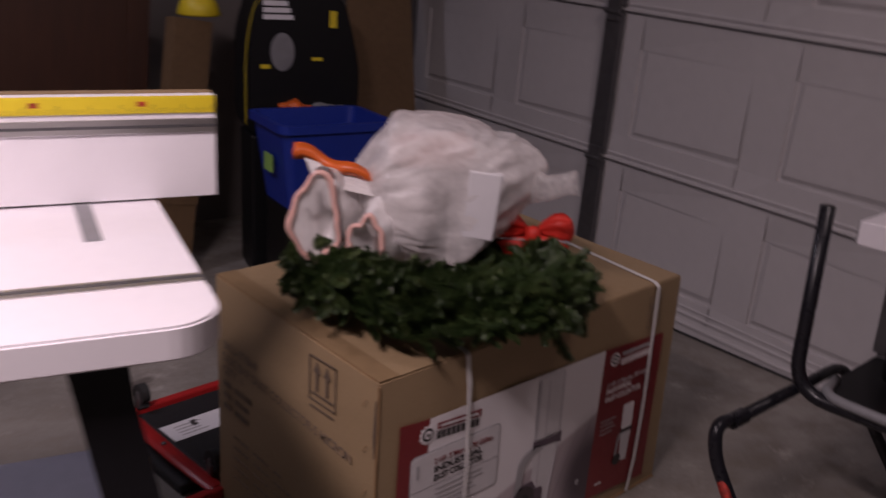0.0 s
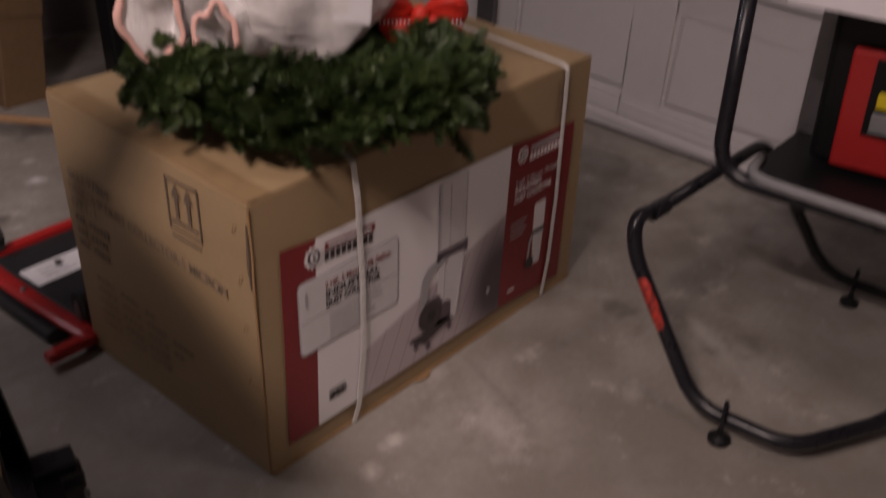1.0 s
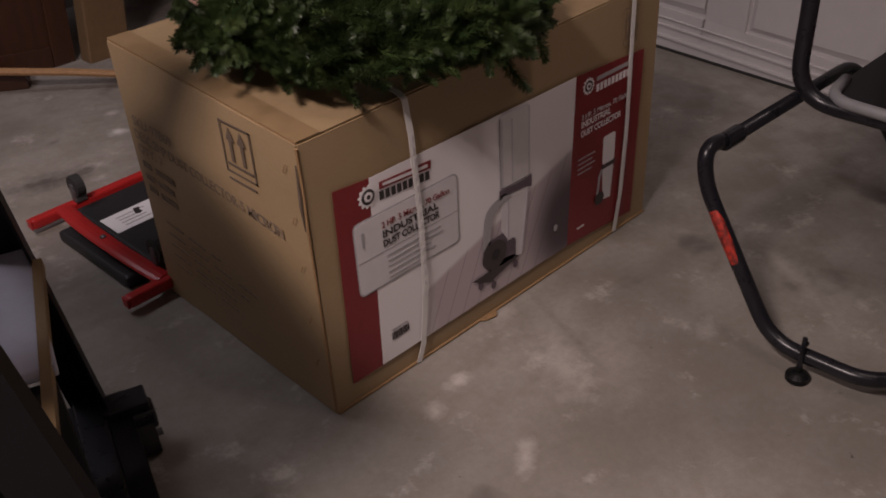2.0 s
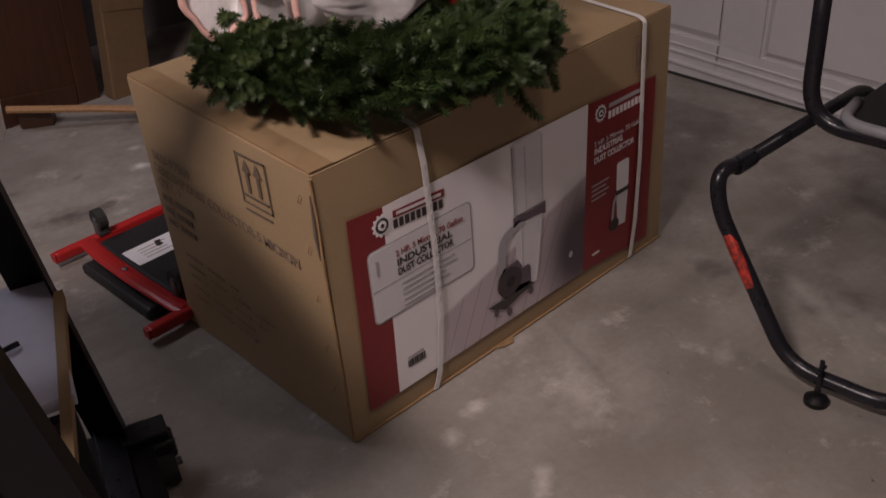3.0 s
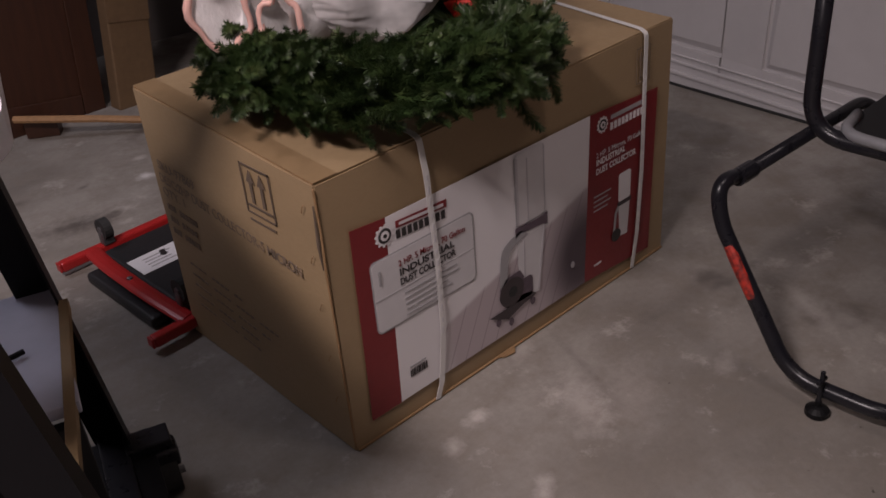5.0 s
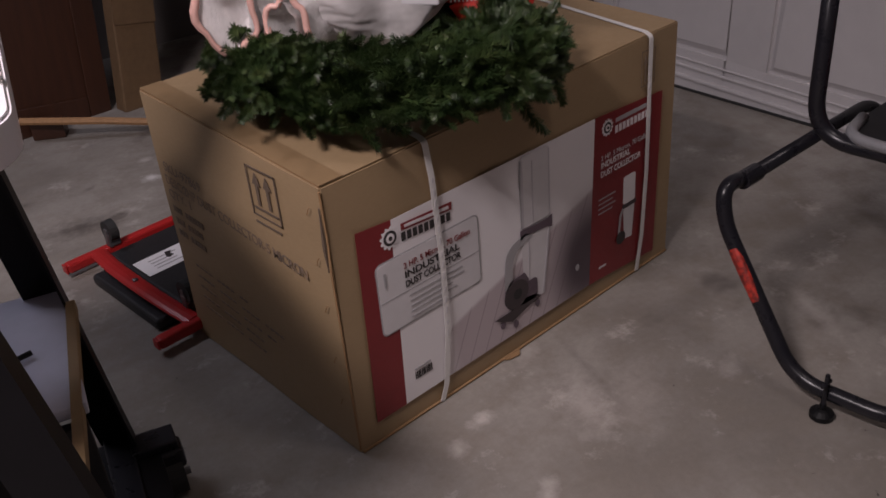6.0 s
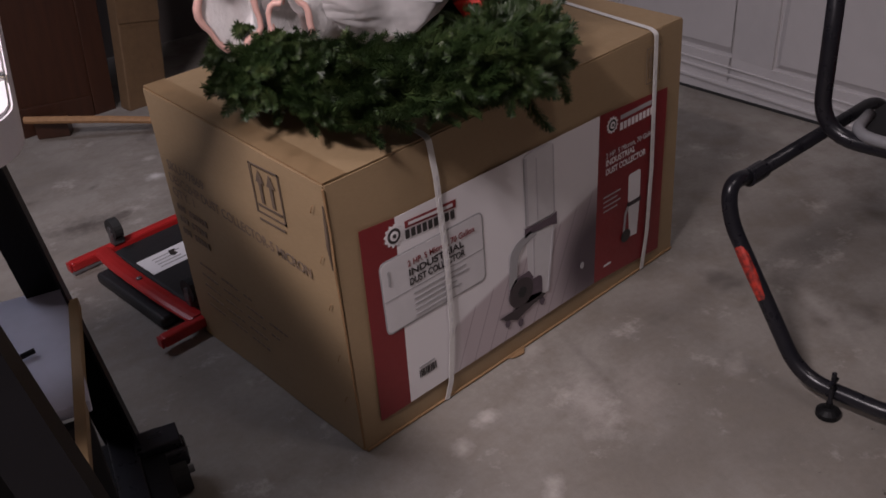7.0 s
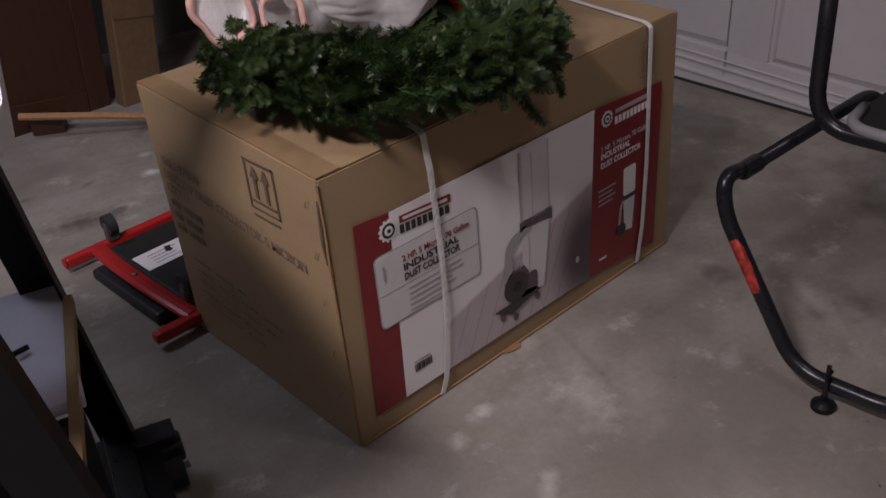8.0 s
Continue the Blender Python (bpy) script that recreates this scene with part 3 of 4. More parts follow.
    for i in range(9):
        x = 0.722 + i * 0.0125
        front("brand_block", rect(x, x + 0.0090, 0.364, 0.380), 2, PRINT_WHITE, right)
    line("2 HP. 5 Micron, 70 Gallon", 0.016, 0.677, 0.318, PRINT_PALE, 0.160, right, 0.0, 3)
    line("INDUSTRIAL", 0.0185, 0.677, 0.301, PRINT_WHITE, 0.095, right, 0.0004, 3)
    line("DUST COLLECTOR", 0.0185, 0.677, 0.281, PRINT_WHITE, 0.132, right, 0.0004, 3)
    for i in range(4):
        front("text_bar", rect(0.672, 0.728 - (i % 2) * 0.01, 0.229 - i * 0.011, 0.232 - i * 0.011), 2, PRINT_GREY, right)
    front("small_upper_bag", rounded_rect(0.755, 0.796, 0.186, 0.252, 0.006), 2, PRINT_WHITE, right)
    front("small_hoop", rect(0.752, 0.799, 0.176, 0.186), 3, PRINT_DARK, right)
    front("small_lower_bag", [(0.762, 0.10), (0.789, 0.097), (0.795, 0.176), (0.756, 0.176)], 2, PRINT_PALE, right)
    front("small_pipe", [(0.752, 0.18), (0.742, 0.165), (0.738, 0.12), (0.745, 0.12), (0.749, 0.16), (0.757, 0.174)], 4, PRINT_GREY, right)
    front("small_blower", [(0.748 + 0.016 * math.cos(a), 0.11 + 0.015 * math.sin(a)) for a in [k * math.pi / 8 for k in range(16)]], 5, PRINT_BLACK, right)
    front("text_bar", rect(0.676, 0.700, 0.062, 0.067), 2, PRINT_PALE, right)
    off[:] = -0.030, 0.008
    # handling mark near the far end
    for a, b, d, e in ((0.822, 0.868, 0.508, 0.510), (0.822, 0.868, 0.435, 0.437), (0.822, 0.824, 0.435, 0.510), (0.866, 0.868, 0.435, 0.510)):
        front("mark_frame", rect(a, b, d, e), 1, INK, c)
    for x in (0.836, 0.854):
        front("arrow", [(x - 0.002, 0.445), (x + 0.002, 0.445), (x + 0.002, 0.482), (x + 0.007, 0.482), (x, 0.502), (x - 0.007, 0.482), (x - 0.002, 0.482)], 1, INK, c)

    # end face: u runs from the far edge to the near edge
    E = Matrix(((0, 0, 1, -0.0062), (-1, 0, 0, W), (0, 1, 0, 0), (0, 0, 0, 1)))

    def end(name, outline, mat, parent, label=""):
        return part(name, plate(outline, 0, 0.0012, m=E), mat, parent, label)

    u0 = W - 0.205
    for a, b, d, e in ((0, 0.086, 0.514, 0.517), (0, 0.086, 0.424, 0.427), (0, 0.003, 0.424, 0.517), (0.083, 0.086, 0.424, 0.517)):
        end("mark_frame", rect(u0 + a, u0 + b, d, e), INK_DARK, c)
    end("mark_base", rect(u0 + 0.008, u0 + 0.078, 0.438, 0.442), INK_DARK, c)
    for x in (0.026, 0.058):
        end("arrow", [(u0 + x - 0.004, 0.447), (u0 + x + 0.004, 0.447), (u0 + x + 0.004, 0.485), (u0 + x + 0.011, 0.485), (u0 + x, 0.508), (u0 + x - 0.011, 0.485), (u0 + x - 0.004, 0.485)], INK_DARK, c)
    end("text_bar", rect(u0 + 0.004, u0 + 0.08, 0.409, 0.413), INK_DARK, c)

    def stencil(text, size, y, z, width, fall=-0.05):
        m = Matrix(((0, 0, -1, -0.0056), (-1, 0, 0, y), (0, 1, 0, z), (0, 0, 0, 1)))
        words("stencil_lettering", text, size, m @ Matrix(((1, 0, 0, 0), (fall, 1, 0, 0), (0, 0, 1, 0), (0, 0, 0, 1))), INK, c, width, 0.0004)

    stencil("SKU-97869", 0.028, 0.527, 0.408, 0.135)
    stencil("DESC:2HP DUST COLLECTOR-5 MICRON", 0.028, 0.532, 0.379, 0.462, -0.075)
    stencil("QTY. 1", 0.026, 0.532, 0.350, 0.082)
    for i, w in enumerate((0.12, 0.11, 0.105)):
        for k in range(int(w / 0.0115)):
            drop = 0.0006 * k + 0.027 * i
            if k != 3:
                end("text_bar", rect(0.037 + k * 0.0115, 0.0445 + k * 0.0115, 0.318 - drop, 0.331 - drop), INK, c)
    for z, a, b in ((0.205, 0.06, 0.28), (0.180, 0.06, 0.39), (0.155, 0.06, 0.36), (0.130, 0.06, 0.32), (0.105, 0.06, 0.30)):
        for k in range(int((b - a) / 0.016)):
            if (k * 7 + int(z * 1000)) % 5:
                end("text_bar", rect(a + k * 0.016, a + k * 0.016 + 0.012, z - 0.0008 * k, z - 0.0008 * k + 0.005), INK, c)
    # staples
    for y, z in ((0.034, 0.485), (0.030, 0.395), (0.028, 0.305), (0.028, 0.20), (0.028, 0.11)):
        part("staple", tube([(-0.0045, y + 0.004, z - 0.008), (-0.0062, y + 0.003, z - 0.006), (-0.0062, y - 0.003, z + 0.006), (-0.0045, y - 0.004, z + 0.008)], 0.0009, 6), CARD_EDGE, c)

    def strap(x_top, front_pts, back_x):
        path = [(back_x, W + 0.004, 0.02), (back_x, W + 0.004, 0.56), (back_x, W - 0.01, 0.572), (x_top + (back_x - x_top) * 0.5, W * 0.5, 0.5522 + 0.014 * x_top), (x_top, 0.008, 0.5395 + 0.014 * x_top), (x_top, -0.006, 0.535 + 0.01 * x_top)]
        path += [(x, y, z) for x, y, z in front_pts]
        pts = rounded(path, 0.006, 3)
        own = bmesh.new()
        hw, prev = 0.0062, None
        for i, p in enumerate(pts):
            d = (pts[min(i + 1, len(pts) - 1)] - pts[max(i - 1, 0)]).normalized()
            side = Vector((1, 0, 0))
            side = (side - d * side.dot(d)).normalized()
            nrm = d.cross(side)
            ring = [own.verts.new(p + side * a + nrm * b) for a, b in ((-hw, -0.0005), (hw, -0.0005), (hw, 0.0005), (-hw, 0.0005))]
            if prev:
                for k in range(4):
                    own.faces.new((prev[k], prev[(k + 1) % 4], ring[(k + 1) % 4], ring[k]))
            prev = ring
        bmesh.ops.recalc_face_normals(own, faces=own.faces[:])
        st = part("strap", own, STRAP, c, "white woven packing strap")
        for i in range(14):
            z = 0.46 - i * 0.024
            k = next(j for j in range(len(front_pts)) if front_pts[j][2] <= z or j == len(front_pts) - 1)
            lo, hi = front_pts[k], front_pts[max(k - 1, 0)]
            f = (z - lo[2]) / (hi[2] - lo[2]) if hi is not lo else 0.0
            x, y = lo[0] + (hi[0] - lo[0]) * f, lo[1] + (hi[1] - lo[1]) * f
            part("print_bar", box(x - 0.0020, x + 0.0020, y - 0.0012, y - 0.0004, z, z + 0.009 + 0.003 * (i % 3)), PRINT_PALE, st)

    strap(0.207, [(0.214, -0.008, 0.47), (0.220, -0.010, 0.30), (0.219, -0.010, 0.16), (0.206, -0.008, 0.04), (0.194, -0.006, 0.004)], 0.22)
    strap(0.818, [(0.816, -0.008, 0.44), (0.814, -0.010, 0.25), (0.806, -0.010, 0.10), (0.797, -0.006, 0.006)], 0.86)


carton()


# ---- wreath ----
def sprig_mesh(seed):
    rnd = random.Random(seed)
    verts, faces = [], []
    length = rnd.uniform(0.060, 0.078)
    bend = rnd.uniform(-0.010, 0.014)

    def stem(t):
        return Vector((bend * t * t * 2, 0.004 * math.sin(3 * t), length * t))

    for i in range(6):
        t = i / 5
        p, r = stem(t), 0.0016 * (1 - 0.6 * t)
        for k in range(3):
            a = k * 2.094
            verts.append(p + Vector((math.cos(a) * r, math.sin(a) * r, 0)))
        if i:
            b = len(verts) - 6
            for k in range(3):
                faces.append((b + k, b + (k + 1) % 3, b + 3 + (k + 1) % 3, b + 3 + k))
    count = 280
    for i in range(count):
        t = 0.03 + 0.97 * i / (count - 1)
        a = i * 2.39996 + rnd.uniform(-0.4, 0.4)
        p = stem(t)
        ln = rnd.uniform(0.0165, 0.0215) * (1.0 - 0.35 * max(0, t - 0.6) / 0.4)
        out = Vector((math.cos(a), math.sin(a), 0))
        d = (out * rnd.uniform(0.8, 1.0) + Vector((0, 0, rnd.uniform(0.35, 0.85) + 1.0 * max(0, t - 0.75)))).normalized()
        s = d.cross(Vector((0, 0, 1))).normalized() * 0.00105
        b = len(verts)
        up = s.cross(d).normalized() * 0.0004
        verts += [p, p + d * ln * 0.55 + s + up, p + d * ln, p + d * ln * 0.55 - s + up]
        faces.append((b, b + 1, b + 2, b + 3))
    me = bpy.data.meshes.new("sprig")
    me.from_pydata([tuple(v) for v in verts], [], faces)
    me.materials.append(NEEDLE)
    return me


def wreath():
    w = thing("christmas_wreath", pose(0.285, 0.181, 0.546), "thick green artificial fir wreath lying on cardboard carton", "wreath")
    RR, MID = 0.205, 0.076
    long, short = Vector((0.37, -0.93, 0)).normalized(), Vector((0.93, 0.37, 0)).normalized()

    def oval(v):
        """The ring is pressed a little flat, longer one way than the other."""
        return long * v.dot(long) * 1.14 + short * v.dot(short) * 0.88 + Vector((0, 0, v.z))

    ring = [oval(Vector((RR * math.cos(a), RR * math.sin(a), MID - 0.006))) for a in [2 * math.pi * k / 40 for k in range(41)]]
    part("ring_frame", tube(ring, 0.036, 8, caps=False), NEEDLE, w, "dark green twig ring")
    kinds = [sprig_mesh(s) for s in range(8)]
    shapes = []
    for me in kinds:
        co = np.empty(len(me.vertices) * 3)
        me.vertices.foreach_get("co", co)
        shapes.append((co.reshape(-1, 3), [tuple(p.vertices) for p in me.polygons]))
    rnd = random.Random(4)
    mass_v, mass_f, total, placed = [], [], 0, 0

    def put(m, kind):
        nonlocal total, placed
        placed += 1
        if placed <= 300:
            ob = new("sprig", kinds[kind])
            ob.parent = w
            ob.matrix_basis = m
        else:
            co, fs = shapes[kind]
            k = np.array(m)
            mass_v.append(co @ k[:3, :3].T + k[:3, 3])
            mass_f.extend(tuple(q + total for q in f) for f in fs)
            total += len(co)

    for i in range(1350):
        a = i * 2.39996 + rnd.uniform(-0.1, 0.1)
        b = rnd.uniform(-0.45, math.pi + 0.4)
        around = Vector((math.cos(a), math.sin(a), 0))
        tang = Vector((-math.sin(a), math.cos(a), 0)) * (1 if rnd.random() < 0.75 else -1)
        out = around * math.cos(b) + Vector((0, 0, 1)) * math.sin(b)
        base = oval(around * RR) + Vector((0, 0, MID)) + out * rnd.uniform(0.030, 0.060)
        lift = rnd.uniform(0.05, 0.42) if rnd.random() < 0.9 else rnd.uniform(0.5, 0.8)
        d = (out * lift + tang * rnd.uniform(0.6, 1.0) + Vector((0, 0, rnd.uniform(-0.18, 0.12)))).normalized()
        sc = rnd.uniform(0.8, 1.08)
        if (base + d * 0.05 - Vector((0.196, -0.074, 0.15))+ Vector((0, 0, -0.02))).length < 0.060:
            continue
        reach = 0.075 * sc
        over = (base + d * reach).y < -0.203
        if over and b < 0.4 and rnd.random() < 0.35:
            d = (d + Vector((0.1, -0.1, -0.45))).normalized()
        tip = base.z + d.z * reach
        low = -0.024 if over else 0.012
        if tip < low:
            d.z += (low - tip) / reach
            d.normalize()
        if tip > 0.146:
            d.z -= (tip - 0.146) / reach
            d.normalize()
        q = d.to_track_quat("Z", "X").to_matrix().to_4x4()
        put(Matrix.Translation(base) @ q @ pose(0, 0, 0, 0, 0, rnd.uniform(0, 360)) @ Matrix.Diagonal((sc, sc, sc, 1)), i % 8)
    # loose tips that stand out of the ring
    for base, d, sc in (((-0.129, -0.110, 0.085), (-0.35, 0.25, 0.9), 1.15), ((0.111, -0.250, 0.085), (0.9, -0.15, 0.15), 1.1), ((0.211, -0.195, 0.03), (0.3, -0.35, -0.7), 1.05),
                        ((0.081, -0.250, 0.03), (0.25, -0.2, -0.8), 1.0), ((-0.229, 0.082, 0.06), (-0.6, 0.5, -0.1), 1.1), ((0.051, -0.205, 0.115), (0.2, 0.1, 0.8), 1.0)):
        q = Vector(d).to_track_quat("Z", "X").to_matrix().to_4x4()
        put(Matrix.Translation(base) @ q @ Matrix.Scale(sc, 4), placed % 8)
    me = bpy.data.meshes.new("needle_mass")
    me.from_pydata(np.concatenate(mass_v).tolist(), [], mass_f)
    me.materials.append(NEEDLE)
    mass = new("needle_mass", me)
    mass.parent = w
    mass["kind"] = "stuff"
    # bow
    bow = thing("ribbon_bow", pose(0.486, 0.106, 0.702, 10, 0, -43) @ Matrix.Scale(1.05, 4), "bright red fabric ribbon bow with white stitching on the wreath", "bow")
    for sx in (-1, 1):
        bm = bmesh.new()
        bmesh.ops.create_icosphere(bm, subdivisions=4, radius=1)
        for v in bm.verts:
            p = v.co.copy()
            t = (p.x * sx + 1) / 2
            w = 0.30 + 0.70 * math.sin(min(1.0, t * 1.15) * math.pi / 2)
            fold = 1 - 0.22 * abs(noise.noise(Vector((p.y * 3, p.z * 3, sx * 5.0)))) - 0.10 * math.cos(p.z * 6)
            v.co = Vector((sx * (0.004 + 0.080 * t), p.y * 0.030 * w * fold, 0.012 * math.sin(t * 3) + p.z * 0.036 * w * fold))
        lp = part("loop", bm, VELVET, bow, smooth=True)
        for k in range(8):
            t = 0.2 + 0.085 * k
            x = sx * (0.004 + 0.080 * t)
            part("stitch", box(x - 0.0014, x + 0.0014, -0.0295 - 0.002 * math.sin(t * 3), -0.0265, -0.006, -0.0035), PAPER, lp)
        part("tail", tube([(sx * 0.004, -0.024, -0.005), (sx * 0.030, -0.034, -0.016), (sx * 0.056, -0.036, -0.034)], lambda t: 0.012 + 0.016 * t, 8, flat=0.14, up=(1, 0, 0.3)), VELVET, bow, smooth=True)
    part("knot", lathe([(0.004, -0.020), (0.014, -0.014), (0.017, 0), (0.014, 0.014), (0.004, 0.020)], 14, m=pose(0, -0.018, 0, 0, 0, 0)), VELVET, bow, smooth=True)


wreath()


# ---- shopping bag ----
def bag():
    view = -43.5
    b = thing("shopping_bag", pose(0.330, 0.245, 0.645, 0, 0, view), "crumpled translucent white plastic shopping bag with orange handles on wreath", "shopping bag")
    bm = bmesh.new()
    bmesh.ops.create_icosphere(bm, subdivisions=6, radius=1)
    for v in bm.verts:
        p = v.co.copy()
        s = lambda q, e: math.copysign(abs(q) ** e, q)
        q = Vector((s(p.x, 0.75) * 0.185, s(p.y, 0.75) * 0.15, 0.14 + s(p.z, 0.8) * 0.15))
        if p.x < -0.4:
            k = (-p.x - 0.4) / 0.6
            q.z = q.z * (1 - 0.45 * k) + 0.03 * k
            q.y *= 1 - 0.5 * k
        if p.x > 0.55:
            k = (p.x - 0.55) / 0.45
            q.x += 0.05 * k
            q.z += 0.03 * k
            q.y *= 1 - 0.6 * k
        q.x -= 0.10 * max(0.0, 0.15 - p.z) * max(0.0, p.x)
        n1 = noise.noise(p * 1.1) * 0.026
        fan = math.atan2(p.z + 0.15, p.x + 1.25) * 7.0
        n2 = (abs(noise.noise(Vector((fan, p.y * 1.2, 2.0)))) - 0.2) * 0.012
        n3 = (abs(noise.noise(Vector((fan * 1.3 + 3, p.y * 2.0, p.x * 2)))) - 0.2) * 0.008 + (abs(noise.noise(Vector((p.x * 4 + p.z * 3, p.y * 4, p.z * 3)))) - 0.2) * 0.006
        q += p * (n1 - n2 - n3)
        # the film lies flat over the box inside
        if q.y < -0.108:
            press = max(0.0, min(1.0, (q.x + 0.02) / 0.05, (0.17 - q.x) / 0.05))
            q.y = -0.108 + (q.y + 0.108) * (1 - 0.88 * press)
        v.co = q
    part("film", bm, FILM, b, smooth=True)
    part("boxed_item", box(0.046, 0.112, -0.1138, 0.02, 0.075, 0.212, 0.004, 2, m=pose(0, 0, 0, 0, 5, 1)), PAPER, b, "white box showing through")
    part("dark_item", box(-0.11, 0.0, -0.06, 0.08, 0.02, 0.16, 0.04, 4), PRINT_PALE, b)
    part("pink_item", box(-0.10, 0.08, -0.04, 0.08, 0.18, 0.25, 0.033, 4), PINK, b)

    # gathered opening on one side, with printed rims
    def ring(cx, cy, cz, rx, rz, tilt, n=36, wob=0.0, seed=0.0):
        out = []
        for k in range(n + 1):
            a = 2 * math.pi * k / n
            w = 1 + wob * noise.noise(Vector((math.cos(a) * 1.5 + seed, math.sin(a) * 1.5, seed)))
            x, z = rx * w * math.cos(a), rz * w * math.sin(a)
            out.append(Vector((cx + x * math.cos(tilt), cy + x * math.sin(tilt), cz + z)))
        return out

    def loft(name, loops, mat, label=""):
        own = bmesh.new()
        rows = [[own.verts.new(p) for p in lp[:-1]] for lp in loops]
        for a, c in zip(rows, rows[1:]):
            for k in range(len(a)):
                own.faces.new((a[k], a[(k + 1) % len(a)], c[(k + 1) % len(a)], c[k]))
        bmesh.ops.recalc_face_normals(own, faces=own.faces[:])
        return part(name, own, mat, b, label, True)

    mouth = ring(-0.222, -0.155, 0.101, 0.040, 0.070, 0.25, wob=0.45, seed=1.0)
    lip = ring(-0.222, -0.160, 0.102, 0.045, 0.076, 0.25, wob=0.45, seed=1.0)
    rim = ring(-0.218, -0.150, 0.103, 0.051, 0.083, 0.25, wob=0.45, seed=1.0)
    waist = ring(-0.185, -0.085, 0.111, 0.050, 0.078, 0.5, wob=0.4, seed=2.0)
    root = ring(-0.110, -0.02, 0.105, 0.060, 0.090, 0.9, wob=0.3, seed=3.0)
    loft("handle_neck", [rim, waist, root], FILM_FOLDED)
    part("handle_rim", tube(lip, lambda t: 0.0058 + 0.0034 * noise.noise(Vector((t * 9, 2.0, 0))), 10, caps=False), PINK, b, "coral printed rolled rim", True)
    loft("handle_lining", [mouth, ring(-0.216, -0.150, 0.099, 0.027, 0.050, 0.3, wob=0.9, seed=1.4), ring(-0.205, -0.130, 0.094, 0.017, 0.030, 0.4, wob=0.9, seed=5), ring(-0.190, -0.085, 0.094, 0.008, 0.014, 0.6)], FILM_FOLDED)
    m2 = ring(-0.130, -0.185, 0.052, 0.025, 0.054, 0.1, wob=0.4, seed=7.0)
    r2 = ring(-0.124, -0.178, 0.055, 0.034, 0.064, 0.1, wob=0.4, seed=7.0)
    t2 = ring(-0.070, -0.09, 0.075, 0.055, 0.080, 0.2, wob=0.3, seed=8.0)
    loft("second_handle", [r2, ring(-0.10, -0.14, 0.065, 0.040, 0.064, 0.15, wob=0.5, seed=7.5), t2], FILM_FOLDED)
    part("second_handle_rim", tube(r2, lambda t: 0.0054 + 0.0034 * noise.noise(Vector((t * 9, 7.0, 0))), 10, caps=False), PINK, b, "coral printed rolled rim", True)
    loft("second_handle_lining", [m2, ring(-0.10, -0.13, 0.062, 0.006, 0.02, 0.2, seed=9)], FILM_FOLDED)
    band = []
    own = bmesh.new()
    for i in range(15):
        t = i / 14
        x = -0.275 + 0.165 * t
        y = -0.105 + 0.01 * math.sin(t * 7)
        z = 0.222 - 0.045 * t + 0.006 * math.sin(t * 11)
        hw = 0.017 - 0.006 * t
        band.append([own.verts.new((x, y + dy, z + dz)) for dy, dz in ((0, -hw), (-0.012, 0), (0.004, hw), (0.012, 0.3 * hw))])
    for a, c in zip(band, band[1:]):
        for k in range(4):
            own.faces.new((a[k], a[(k + 1) % 4], c[(k + 1) % 4], c[k]))
    own.faces.new(band[0])
    own.faces.new(band[-1][::-1])
    bmesh.ops.recalc_face_normals(own, faces=own.faces[:])
    part("handle", own, ORANGE, b, "bright orange rolled handle", True)
    loft("handle_web", [[Vector((-0.255 + 0.145 * (k / 36), -0.106, 0.212 - 0.04 * k / 36)) for k in range(37)], [Vector((-0.232 + 0.12 * (k / 36), -0.12, 0.165 - 0.02 * k / 36)) for k in range(37)]], FILM_FOLDED)
    part("tail", tube([(0.13, 0, 0.17), (0.185, -0.015, 0.165), (0.225, -0.03, 0.16), (0.262, -0.045, 0.175), (0.285, -0.05, 0.18)], lambda t: 0.080 - 0.150 * t + 0.094 * t * t + 0.003 * math.sin(20 * t), 16, flat=0.45), FILM_THIN, b, smooth=True)


bag()


# ---- router table ----
TABLE = pose(-0.43, -0.197, 0, 0, 0, -17.3)


